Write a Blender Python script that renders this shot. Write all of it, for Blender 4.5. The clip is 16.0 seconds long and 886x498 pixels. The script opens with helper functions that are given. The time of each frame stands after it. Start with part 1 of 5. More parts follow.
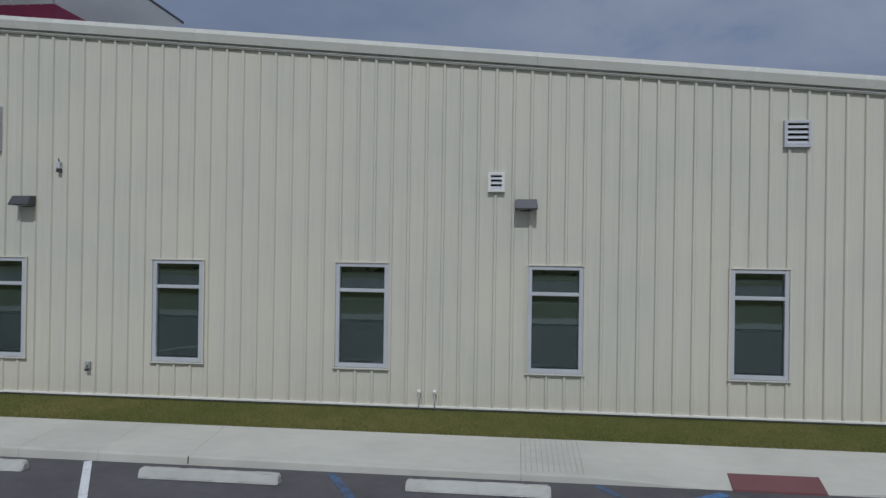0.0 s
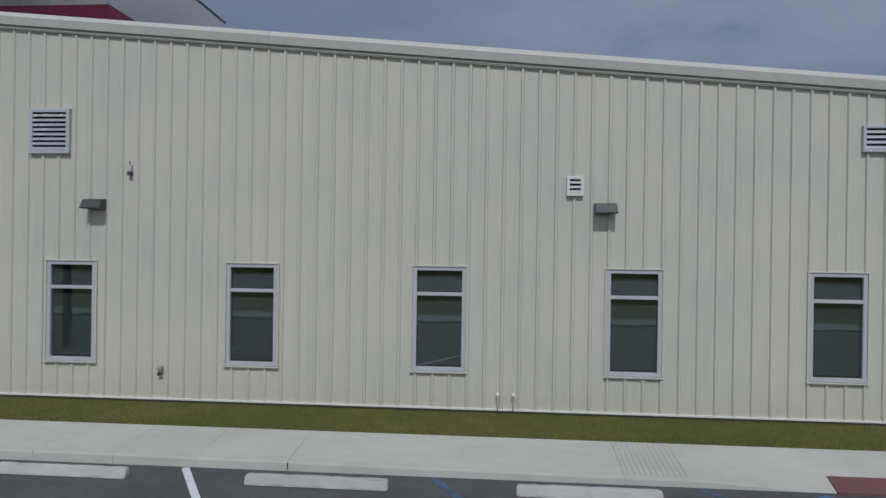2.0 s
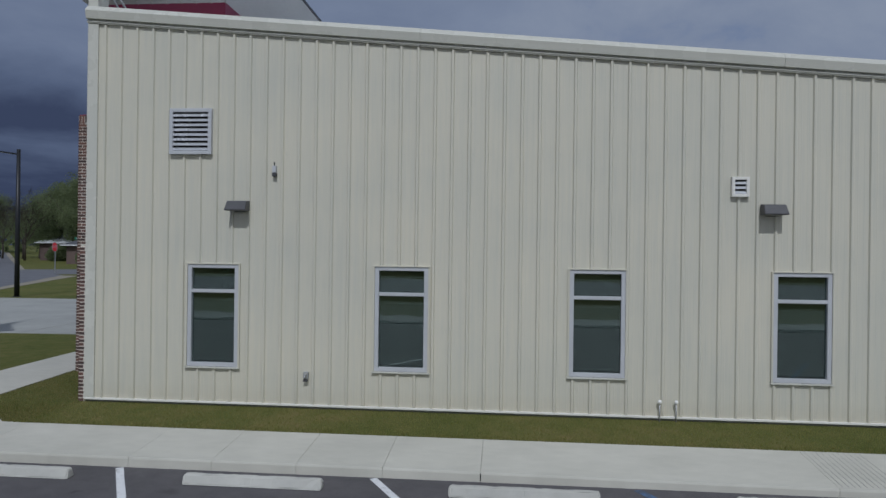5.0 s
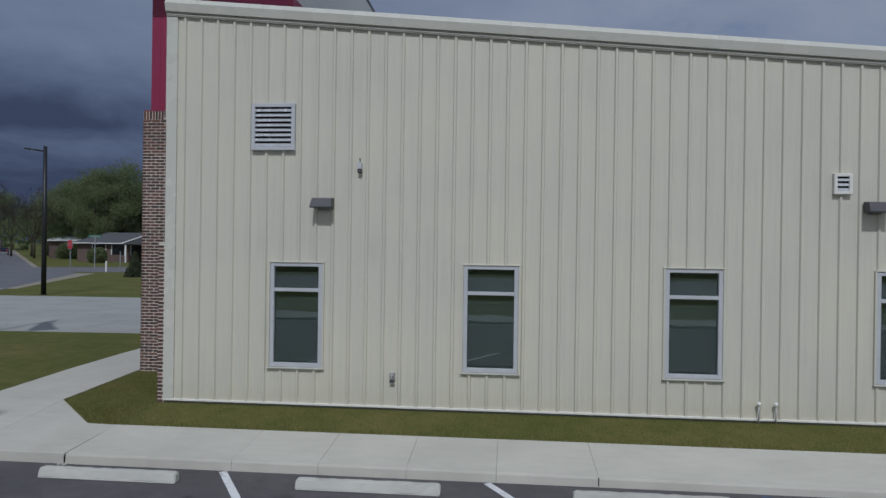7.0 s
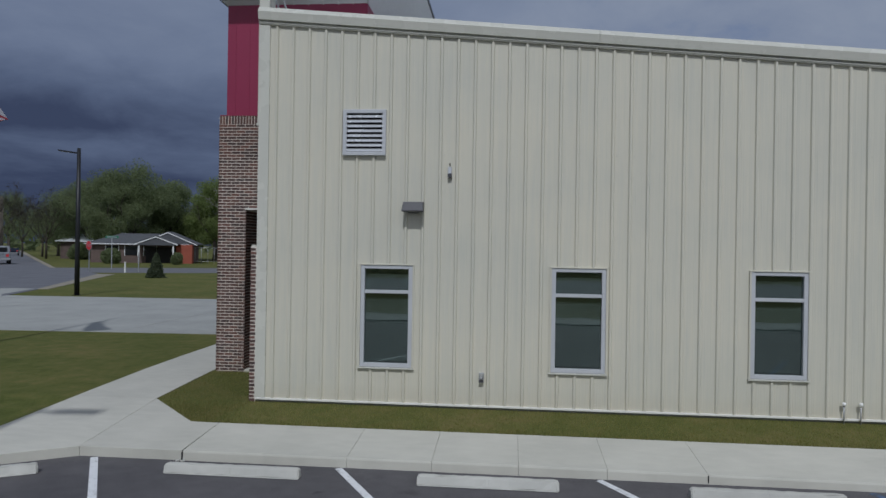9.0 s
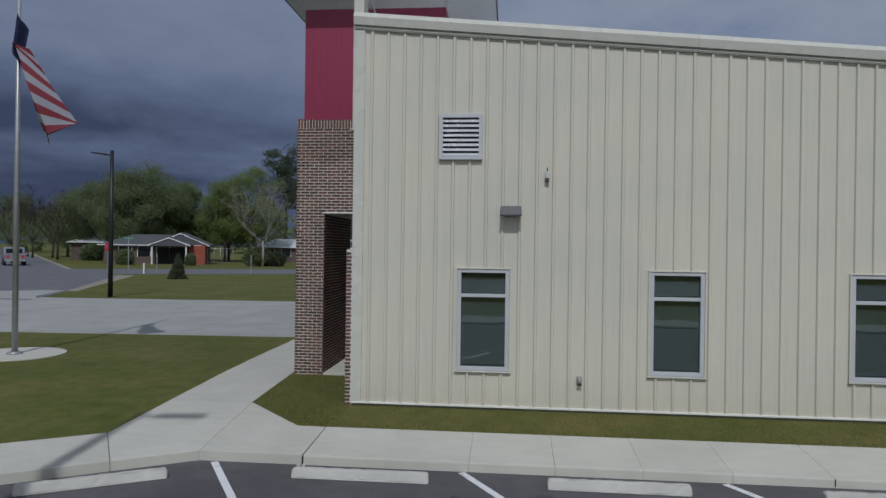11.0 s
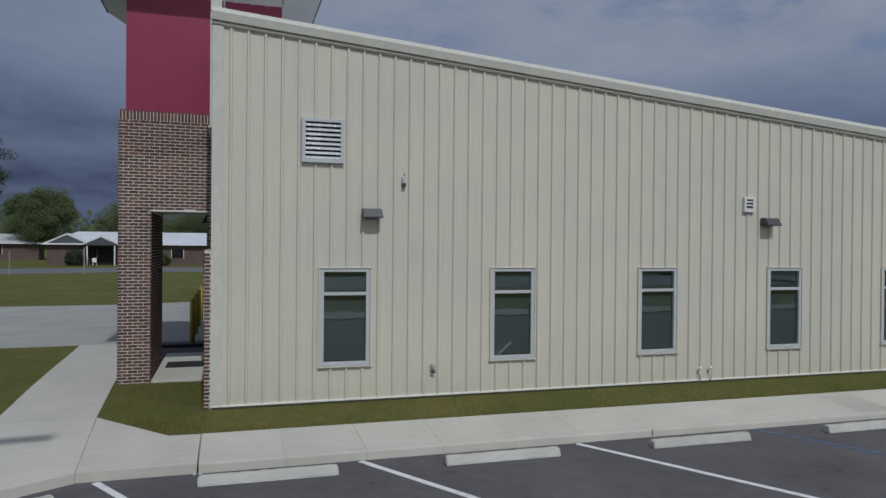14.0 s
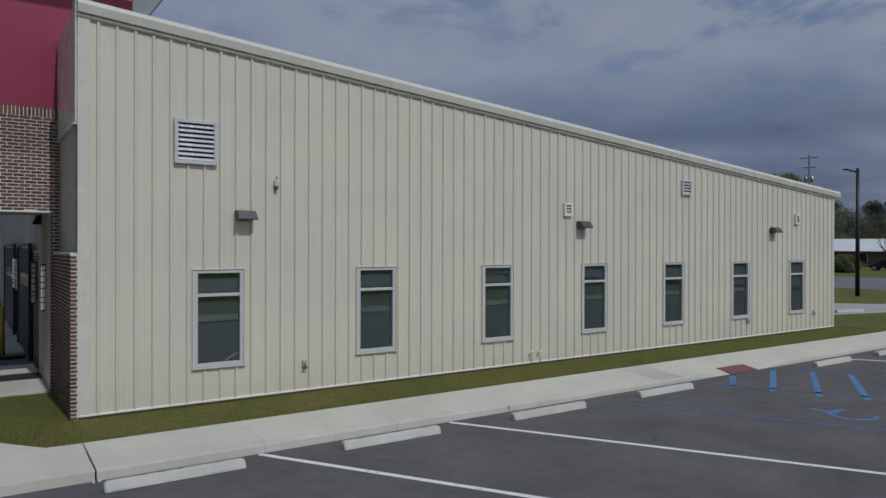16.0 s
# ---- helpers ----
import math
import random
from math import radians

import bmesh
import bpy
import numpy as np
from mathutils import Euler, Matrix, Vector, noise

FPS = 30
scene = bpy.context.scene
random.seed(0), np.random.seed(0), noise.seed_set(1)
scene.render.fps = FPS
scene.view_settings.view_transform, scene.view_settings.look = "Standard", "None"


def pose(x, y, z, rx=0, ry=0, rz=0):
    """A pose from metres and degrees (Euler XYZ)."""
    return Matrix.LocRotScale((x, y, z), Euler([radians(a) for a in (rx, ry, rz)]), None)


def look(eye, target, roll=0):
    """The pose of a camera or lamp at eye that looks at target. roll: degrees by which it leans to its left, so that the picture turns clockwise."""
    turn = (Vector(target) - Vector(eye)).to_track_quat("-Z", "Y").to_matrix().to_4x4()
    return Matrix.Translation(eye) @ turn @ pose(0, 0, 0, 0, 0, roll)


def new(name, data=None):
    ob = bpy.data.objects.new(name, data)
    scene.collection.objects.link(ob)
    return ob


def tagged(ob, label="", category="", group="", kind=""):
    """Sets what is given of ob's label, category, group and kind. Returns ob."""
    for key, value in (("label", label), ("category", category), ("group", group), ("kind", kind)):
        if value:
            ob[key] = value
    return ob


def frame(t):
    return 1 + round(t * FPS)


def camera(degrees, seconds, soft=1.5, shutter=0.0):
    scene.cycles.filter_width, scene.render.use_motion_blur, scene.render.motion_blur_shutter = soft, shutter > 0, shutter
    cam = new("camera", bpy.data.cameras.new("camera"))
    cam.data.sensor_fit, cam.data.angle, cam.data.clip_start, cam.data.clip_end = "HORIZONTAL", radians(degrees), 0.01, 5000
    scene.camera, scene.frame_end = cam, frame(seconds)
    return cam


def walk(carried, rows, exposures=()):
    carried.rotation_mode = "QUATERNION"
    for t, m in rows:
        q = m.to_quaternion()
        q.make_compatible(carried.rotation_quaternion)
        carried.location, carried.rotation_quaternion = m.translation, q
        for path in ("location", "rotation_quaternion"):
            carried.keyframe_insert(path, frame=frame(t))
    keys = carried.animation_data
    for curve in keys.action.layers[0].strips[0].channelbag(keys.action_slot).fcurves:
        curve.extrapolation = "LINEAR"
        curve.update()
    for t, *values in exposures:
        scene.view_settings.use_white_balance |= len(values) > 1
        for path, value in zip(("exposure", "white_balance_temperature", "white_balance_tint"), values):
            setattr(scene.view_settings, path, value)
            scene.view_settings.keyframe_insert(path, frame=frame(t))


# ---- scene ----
cam = camera(64.4, 16.0)
PATH = [
    (0, (11.948, -12.276, 2.795), (11.746, -10.286, 2.800), 0.84),
    (0.5, (11.609, -12.302, 2.808), (11.404, -10.313, 2.811), 0.82),
    (1, (11.240, -12.312, 2.827), (11.035, -10.322, 2.827), 0.86),
    (1.5, (10.822, -12.352, 2.864), (10.654, -10.359, 2.863), 0.85),
    (2, (10.373, -12.435, 2.878), (10.205, -10.442, 2.877), 0.80),
    (2.5, (9.956, -12.529, 2.882), (9.786, -10.537, 2.882), 0.82),
    (3, (9.497, -12.591, 2.877), (9.326, -10.598, 2.878), 0.80),
    (3.5, (9.010, -12.514, 2.892), (8.838, -10.522, 2.891), 0.80),
    (4, (8.539, -12.431, 2.889), (8.364, -10.438, 2.889), 0.83),
    (4.2, (8.362, -12.404, 2.888), (8.186, -10.412, 2.889), 0.79),
    (6.3, (6.679, -12.224, 2.834), (6.494, -10.232, 2.837), 0.80),
    (6.5, (6.512, -12.205, 2.843), (6.329, -10.213, 2.843), 0.80),
    (7, (6.147, -12.187, 2.851), (5.963, -10.196, 2.848), 0.79),
    (7.5, (5.817, -12.219, 2.847), (5.631, -10.228, 2.845), 0.82),
    (8, (5.476, -12.334, 2.837), (5.290, -10.343, 2.835), 0.87),
    (8.5, (5.088, -12.481, 2.848), (4.900, -10.490, 2.847), 0.90),
    (9, (4.637, -12.622, 2.864), (4.448, -10.631, 2.864), 0.90),
    (9.5, (4.194, -12.689, 2.891), (4.003, -10.698, 2.891), 0.88),
    (10, (3.732, -12.696, 2.885), (3.539, -10.706, 2.887), 0.87),
    (10.2, (3.558, -12.701, 2.899), (3.364, -10.710, 2.900), 0.81),
    (11.3, (2.678, -12.898, 2.919), (2.488, -10.907, 2.918), 0.72),
    (11.8, (2.278, -12.987, 2.928), (2.135, -10.992, 2.926), 0.68),
    (12.3, (1.879, -13.077, 2.937), (1.879, -11.077, 2.934), 0.64),
    (12.5, (1.707, -13.137, 2.945), (1.777, -11.138, 2.942), 0.59),
    (13, (1.281, -13.272, 2.969), (1.553, -11.291, 2.965), 0.45),
    (13.5, (0.789, -13.330, 3.009), (1.286, -11.392, 2.999), 0.51),
    (14, (0.324, -13.364, 3.008), (0.903, -11.449, 2.998), 0.50),
    (14.5, (-0.118, -13.431, 3.001), (0.560, -11.549, 2.992), 0.48),
    (15, (-0.587, -13.489, 2.992), (0.270, -11.682, 2.985), 0.48),
    (15.5, (-1.115, -13.532, 2.994), (-0.109, -11.804, 2.986), 0.34),
    (16, (-1.655, -13.577, 2.986), (-0.526, -11.927, 2.982), 0.11),
]
EXPOSURE = [(0.0, -0.79, 5740.0, 11.0), (8.0, -0.77, 5780.0, 11.0), (12.5, -0.73, 5930.0, 11.0), (16.0, -0.74, 5950.0, 11.0)]
walk(cam, [(t, look(eye, target, roll)) for t, eye, target, roll in PATH], EXPOSURE)

# ---- light ----
SUN_AZ, SUN_EL = 3.0, 48.0     # degrees: east of straight in front of the long wall, and above the horizon
sun_data = bpy.data.lights.new("sun", "SUN")
sun_data.energy, sun_data.angle, sun_data.color = 3.0, radians(1.2), (1.0, 0.97, 0.91)
sun_ob = new("sun", sun_data)
sun_dir = Vector((math.sin(radians(SUN_AZ)) * math.cos(radians(SUN_EL)), -math.cos(radians(SUN_AZ)) * math.cos(radians(SUN_EL)), math.sin(radians(SUN_EL))))
sun_ob.matrix_world = look(sun_dir * 60, (0, 0, 0))


def nd(nt, kind, **inputs):
    n = nt.nodes.new(kind)
    for k, v in inputs.items():
        n.inputs[k.replace("_", " ")].default_value = v
    return n


def ramp(nt, fac, stops):
    n = nt.nodes.new("ShaderNodeValToRGB")
    el = n.color_ramp.elements
    while len(el) < len(stops):
        el.new(0.5)
    for e, (p, c) in zip(el, stops):
        e.position, e.color = p, (*c, 1.0)
    nt.links.new(fac, n.inputs["Fac"])
    return n.outputs["Color"]


def mixc(nt, fac, a, b, mode="MIX"):
    n = nt.nodes.new("ShaderNodeMix")
    n.data_type, n.blend_type = "RGBA", mode
    for sock, v in ((n.inputs[0], fac), (n.inputs[6], a), (n.inputs[7], b)):
        if isinstance(v, bpy.types.NodeSocket):
            nt.links.new(v, sock)
        else:
            sock.default_value = v if isinstance(v, float) else (*v, 1.0)
    return n.outputs[2]


def mathn(nt, op, a, b=0.0, clamp=False):
    n = nt.nodes.new("ShaderNodeMath")
    n.operation, n.use_clamp = op, clamp
    for sock, v in ((n.inputs[0], a), (n.inputs[1], b)):
        if isinstance(v, bpy.types.NodeSocket):
            nt.links.new(v, sock)
        else:
            sock.default_value = v
    return n.outputs[0]


world = bpy.data.worlds.new("sky")
scene.world = world
world.use_nodes = True
wn = world.node_tree
wn.nodes.clear()
out = wn.nodes.new("ShaderNodeOutputWorld")
bg = wn.nodes.new("ShaderNodeBackground")
wn.links.new(bg.outputs[0], out.inputs[0])
sky = wn.nodes.new("ShaderNodeTexSky")
sky.sky_type, sky.sun_disc = "NISHITA", False
sky.sun_elevation, sky.sun_rotation = radians(SUN_EL), radians(180 - SUN_AZ)
clear = mixc(wn, 1.0, sky.outputs[0], (0.085, 0.085, 0.10), "MULTIPLY")
tc = wn.nodes.new("ShaderNodeTexCoord")
sep = wn.nodes.new("ShaderNodeSeparateXYZ")
wn.links.new(tc.outputs["Generated"], sep.inputs[0])
# clouds lie on a flat layer overhead, so they crowd together towards the horizon
up = mathn(wn, "ADD", mathn(wn, "MAXIMUM", sep.outputs["Z"], 0.0), 0.22)
comb = wn.nodes.new("ShaderNodeCombineXYZ")
wn.links.new(mathn(wn, "DIVIDE", sep.outputs["X"], up), comb.inputs[0])
wn.links.new(mathn(wn, "DIVIDE", sep.outputs["Y"], up), comb.inputs[1])
big = nd(wn, "ShaderNodeTexNoise", Scale=0.75, Detail=6.0, Roughness=0.5, Distortion=0.25)
small = nd(wn, "ShaderNodeTexNoise", Scale=2.6, Detail=7.0, Roughness=0.6, Distortion=0.3)
for n in (big, small):
    wn.links.new(comb.outputs[0], n.inputs["Vector"])
lump = mathn(wn, "ADD", mathn(wn, "MULTIPLY", big.outputs["Fac"], 0.58), mathn(wn, "MULTIPLY", small.outputs["Fac"], 0.42))
east = mathn(wn, "MULTIPLY", mathn(wn, "ADD", sep.outputs["X"], 0.50, True), 0.30)
east = mathn(wn, "SUBTRACT", east, mathn(wn, "MULTIPLY", mathn(wn, "SUBTRACT", sep.outputs["X"], 0.55, True), 0.28))
rise = ramp(wn, sep.outputs["Z"], ((0.0, (0.42, 0.42, 0.42)), (0.085, (0.40, 0.40, 0.40)), (0.122, (0.60, 0.60, 0.60)), (0.150, (0.46, 0.46, 0.46)), (0.24, (0.86, 0.86, 0.86)), (0.6, (0.88, 0.88, 0.88))))
depth = mathn(wn, "ADD", mathn(wn, "ADD", mathn(wn, "ADD", mathn(wn, "MULTIPLY", lump, 1.05), -0.025), east), mathn(wn, "SUBTRACT", rise, 0.5))
depth = mathn(wn, "MULTIPLY", depth, 0.7)
storm = ramp(wn, depth, ((0.28, (0.074, 0.094, 0.160)), (0.42, (0.160, 0.198, 0.292)), (0.56, (0.248, 0.294, 0.400)), (0.74, (0.345, 0.394, 0.495)), (0.92, (0.52, 0.555, 0.61))))
bright = ramp(wn, lump, ((0.36, (0.42, 0.45, 0.52)), (0.52, (0.75, 0.77, 0.80)), (0.68, (1.05, 1.04, 1.02))))
# the rain front stands in the north-west; towards the sun the layer is thin and bright
front = mathn(wn, "ADD", mathn(wn, "MULTIPLY", sep.outputs["Y"], -0.95), mathn(wn, "ADD", mathn(wn, "MULTIPLY", sep.outputs["X"], 0.35), mathn(wn, "MULTIPLY", mathn(wn, "MINIMUM", sep.outputs["X"], 0.0), 0.5)))
day = ramp(wn, mathn(wn, "ADD", mathn(wn, "MULTIPLY", front, 0.5), 0.5), ((0.42, (0, 0, 0)), (0.85, (1, 1, 1))))
clouds = mixc(wn, day, storm, bright)
gaps = ramp(wn, small.outputs["Fac"], ((0.35, (1, 1, 1)), (0.45, (0, 0, 0))))
gaps = mathn(wn, "MULTIPLY", gaps, mathn(wn, "MULTIPLY", mathn(wn, "ADD", mathn(wn, "MULTIPLY", sep.outputs["X"], 1.0), 0.14, True), ramp(wn, sep.outputs["Z"], ((0.12, (0.08, 0.08, 0.08)), (0.26, (0.65, 0.65, 0.65))))), True)
wn.links.new(mixc(wn, gaps, clouds, clear), bg.inputs["Color"])
bg.inputs["Strength"].default_value = 1.0


# ---- materials ----
def material(name, rough=0.6, metal=0.0):
    m = bpy.data.materials.new(name)
    m.use_nodes = True
    nt = m.node_tree
    b = nt.nodes["Principled BSDF"]
    b.inputs["Roughness"].default_value, b.inputs["Metallic"].default_value = rough, metal
    return m, nt, b


def where(nt, kind="Object", scale=(1, 1, 1)):
    t = nt.nodes.new("ShaderNodeTexCoord")
    mp = nt.nodes.new("ShaderNodeMapping")
    mp.inputs["Scale"].default_value = scale
    if kind == "World":
        g = nt.nodes.new("ShaderNodeNewGeometry")
        nt.links.new(g.outputs["Position"], mp.inputs["Vector"])
    else:
        nt.links.new(t.outputs[kind], mp.inputs["Vector"])
    return mp.outputs[0]


def noise_tex(nt, vec, scale, detail=5.0, rough=0.55, dist=0.0):
    n = nd(nt, "ShaderNodeTexNoise", Scale=scale, Detail=detail, Roughness=rough, Distortion=dist)
    nt.links.new(vec, n.inputs["Vector"])
    return n.outputs["Fac"]


def bump(nt, b, height, strength=0.3, dist=0.01):
    n = nd(nt, "ShaderNodeBump", Strength=strength, Distance=dist)
    nt.links.new(height, n.inputs["Height"])
    nt.links.new(n.outputs[0], b.inputs["Normal"])


def varied(name, dark, light, scale=3.0, fine=60.0, rough=0.6, metal=0.0, relief=0.15, stretch=(1, 1, 1), spread=0.25, rnd=0.0, dist=0.004):
    """Colour that drifts between two tones at a large and a fine scale, with fine relief."""
    m, nt, b = material(name, rough, metal)
    v = where(nt, "World", stretch)
    a = noise_tex(nt, v, scale, 5)
    f = noise_tex(nt, v, fine, 3)
    mix = mathn(nt, "ADD", mathn(nt, "MULTIPLY", a, 0.65), mathn(nt, "MULTIPLY", f, 0.35))
    col = ramp(nt, mix, ((0.5 - spread, dark), (0.5 + spread, light)))
    if rnd:
        oi = nt.nodes.new("ShaderNodeObjectInfo")
        k = mathn(nt, "ADD", mathn(nt, "MULTIPLY", oi.outputs["Random"], rnd), 1.0 - rnd / 2)
        hsv = nt.nodes.new("ShaderNodeHueSaturation")
        nt.links.new(k, hsv.inputs["Value"])
        nt.links.new(col, hsv.inputs["Color"])
        col = hsv.outputs[0]
    nt.links.new(col, b.inputs["Base Color"])
    nt.links.new(mathn(nt, "ADD", mathn(nt, "MULTIPLY", a, 0.16), rough - 0.08), b.inputs["Roughness"])
    bump(nt, b, f, relief, dist)
    return m


def siding_material():
    m, nt, b = material("cream_metal", 0.42)
    v = where(nt, "World", (1, 1, 1))
    streak = noise_tex(nt, where(nt, "World", (9, 9, 0.35)), 1.6, 6, 0.6)
    cloud = noise_tex(nt, v, 0.55, 5)
    fine = noise_tex(nt, where(nt, "World", (60, 60, 3)), 1.0, 3)
    k = mathn(nt, "ADD", mathn(nt, "ADD", mathn(nt, "MULTIPLY", streak, 0.4), mathn(nt, "MULTIPLY", cloud, 0.45)), mathn(nt, "MULTIPLY", fine, 0.15))
    col = ramp(nt, k, ((0.34, (0.520, 0.518, 0.455)), (0.5, (0.580, 0.562, 0.478)), (0.66, (0.630, 0.596, 0.490))))
    oi = nt.nodes.new("ShaderNodeObjectInfo")
    tint = ramp(nt, oi.outputs["Random"], ((0.0, (0.965, 0.97, 0.965)), (1.0, (1.0, 0.995, 0.98))))
    col = mixc(nt, 1.0, col, tint, "MULTIPLY")
    # mud splashed up from the ground, thin and uneven
    sp = nt.nodes.new("ShaderNodeSeparateXYZ")
    nt.links.new(v, sp.inputs[0])
    splash = mathn(nt, "MULTIPLY", mathn(nt, "SUBTRACT", 1.0, mathn(nt, "MULTIPLY", sp.outputs["Z"], 2.6), True), noise_tex(nt, v, 7, 5), True)
    col = mixc(nt, mathn(nt, "MULTIPLY", splash, 0.45), col, (0.40, 0.33, 0.23))
    nt.links.new(col, b.inputs["Base Color"])
    nt.links.new(mathn(nt, "ADD", mathn(nt, "MULTIPLY", cloud, 0.2), 0.33), b.inputs["Roughness"])
    bump(nt, b, noise_tex(nt, where(nt, "World", (3.2, 3.2, 0.5)), 1.0, 3), 0.25, 0.012)
    return m


def brick_material(name, per_object):
    m, nt, b = material(name, 0.85)
    if per_object:
        src = nt.nodes.new("ShaderNodeObjectInfo").outputs["Random"]
    else:
        src = nt.nodes.new("ShaderNodeNewGeometry").outputs["Random Per Island"]
    v = where(nt, "World")
    col = ramp(nt, src, ((0.0, (0.045, 0.032, 0.030)), (0.3, (0.078, 0.046, 0.040)), (0.6, (0.115, 0.060, 0.048)), (0.9, (0.17, 0.082, 0.062)), (1.0, (0.070, 0.055, 0.052))))
    f = noise_tex(nt, v, 90, 4)
    col = mixc(nt, mathn(nt, "MULTIPLY", f, 0.4), col, (0.13, 0.088, 0.078))
    nt.links.new(col, b.inputs["Base Color"])
    bump(nt, b, f, 0.5, 0.004)
    return m


def grass_material(name, cols, fine=26.0):
    m, nt, b = material(name, 0.95)
    v = where(nt, "World")
    a = noise_tex(nt, v, 0.35, 5, 0.6)
    c = noise_tex(nt, v, 2.6, 6, 0.65)
    f = noise_tex(nt, where(nt, "World", (1, 0.6, 1)), fine, 4, 0.7)
    k = mathn(nt, "ADD", mathn(nt, "ADD", mathn(nt, "MULTIPLY", a, 0.35), mathn(nt, "MULTIPLY", c, 0.4)), mathn(nt, "MULTIPLY", f, 0.25))
    nt.links.new(ramp(nt, k, cols), b.inputs["Base Color"])
    b.inputs["Specular IOR Level"].default_value = 0.15
    bump(nt, b, f, 0.7, 0.03)
    return m


def concrete_material(name, dark, light, rnd=0.06):
    m, nt, b = material(name, 0.8)
    v = where(nt, "World")
    a = noise_tex(nt, v, 0.6, 4, 0.5)
    c = noise_tex(nt, where(nt, "World", (1, 2.2, 1)), 3, 5, 0.5)
    f = noise_tex(nt, v, 140, 2)
    k = mathn(nt, "ADD", mathn(nt, "ADD", mathn(nt, "MULTIPLY", a, 0.5), mathn(nt, "MULTIPLY", c, 0.3)), mathn(nt, "MULTIPLY", f, 0.2))
    col = ramp(nt, k, ((0.33, dark), (0.62, light)))
    oi = nt.nodes.new("ShaderNodeObjectInfo")
    hsv = nt.nodes.new("ShaderNodeHueSaturation")
    nt.links.new(mathn(nt, "ADD", mathn(nt, "MULTIPLY", oi.outputs["Random"], rnd), 1 - rnd / 2), hsv.inputs["Value"])
    nt.links.new(col, hsv.inputs["Color"])
    nt.links.new(hsv.outputs[0], b.inputs["Base Color"])
    bump(nt, b, f, 0.2, 0.003)
    return m


def asphalt_material():
    m, nt, b = material("asphalt", 0.85)
    v = where(nt, "World")
    a = noise_tex(nt, v, 0.5, 6, 0.65, 0.4)
    c = noise_tex(nt, v, 4, 5)
    f = noise_tex(nt, v, 160, 3)
    k = mathn(nt, "ADD", mathn(nt, "ADD", mathn(nt, "MULTIPLY", a, 0.5), mathn(nt, "MULTIPLY", c, 0.2)), mathn(nt, "MULTIPLY", f, 0.3))
    col = ramp(nt, k, ((0.34, (0.056, 0.054, 0.058)), (0.5, (0.092, 0.087, 0.092)), (0.66, (0.132, 0.126, 0.130))))
    # oil drips, dark round spots scattered over the stalls
    vo = nd(nt, "ShaderNodeTexVoronoi", Scale=0.55, Randomness=1.0)
    nt.links.new(v, vo.inputs["Vector"])
    spot = mathn(nt, "MULTIPLY", ramp(nt, vo.outputs["Distance"], ((0.06, (1, 1, 1)), (0.16, (0, 0, 0)))), ramp(nt, c, ((0.5, (0, 0, 0)), (0.62, (1, 1, 1)))))
    col = mixc(nt, mathn(nt, "MULTIPLY", spot, 0.75), col, (0.018, 0.017, 0.018))
    nt.links.new(col, b.inputs["Base Color"])
    bump(nt, b, f, 0.6, 0.006)
    return m


def paint_material(name, colour, worn):
    """Road paint, rubbed through to the asphalt in places."""
    m, nt, b = material(name, 0.7)
    v = where(nt, "World")
    w = noise_tex(nt, v, 9, 6, 0.7)
    f = noise_tex(nt, v, 120, 2)
    k = mathn(nt, "ADD", mathn(nt, "MULTIPLY", w, 0.7), mathn(nt, "MULTIPLY", f, 0.3))
    nt.links.new(mixc(nt, ramp(nt, k, ((worn - 0.10, (1, 1, 1)), (worn + 0.10, (0, 0, 0)))), colour, (0.06, 0.058, 0.06)), b.inputs["Base Color"])
    bump(nt, b, f, 0.3, 0.003)
    return m


def glass_material():
    m = bpy.data.materials.new("window_glass")
    m.use_nodes = True
    nt = m.node_tree
    nt.nodes.clear()
    o = nt.nodes.new("ShaderNodeOutputMaterial")
    mix = nt.nodes.new("ShaderNodeMixShader")
    tr = nt.nodes.new("ShaderNodeBsdfTransparent")
    tr.inputs[0].default_value = (0.17, 0.22, 0.215, 1)
    gl = nt.nodes.new("ShaderNodeBsdfGlossy")
    gl.inputs["Roughness"].default_value = 0.012
    gl.inputs["Color"].default_value = (0.72, 0.83, 0.79, 1)
    fr = nd(nt, "ShaderNodeFresnel", IOR=2.5)
    wob = nd(nt, "ShaderNodeBump", Strength=0.05, Distance=0.02)
    nt.links.new(noise_tex(nt, where(nt, "World"), 1.3, 2), wob.inputs["Height"])
    nt.links.new(wob.outputs[0], gl.inputs["Normal"])
    nt.links.new(fr.outputs[0], mix.inputs[0])
    nt.links.new(tr.outputs[0], mix.inputs[1])
    nt.links.new(gl.outputs[0], mix.inputs[2])
    nt.links.new(mix.outputs[0], o.inputs[0])
    return m


def leaf_material(name, dark, light, patch=0.35):
    m, nt, b = material(name, 0.75)
    g = nt.nodes.new("ShaderNodeNewGeometry")
    v = where(nt, "World")
    k = mathn(nt, "ADD", mathn(nt, "MULTIPLY", g.outputs["Random Per Island"], 0.5), mathn(nt, "MULTIPLY", noise_tex(nt, v, patch, 3), 0.5))
    nt.links.new(ramp(nt, k, ((0.2, dark), (0.75, light))), b.inputs["Base Color"])
    b.inputs["Specular IOR Level"].default_value = 0.2
    thin = nt.nodes.new("ShaderNodeBsdfTranslucent")
    nt.links.new(b.inputs["Base Color"].links[0].from_socket, thin.inputs["Color"])
    mx = nt.nodes.new("ShaderNodeMixShader")
    mx.inputs[0].default_value = 0.62
    nt.links.new(b.outputs[0], mx.inputs[1])
    nt.links.new(thin.outputs[0], mx.inputs[2])
    nt.links.new(mx.outputs[0], nt.nodes["Material Output"].inputs["Surface"])
    return m


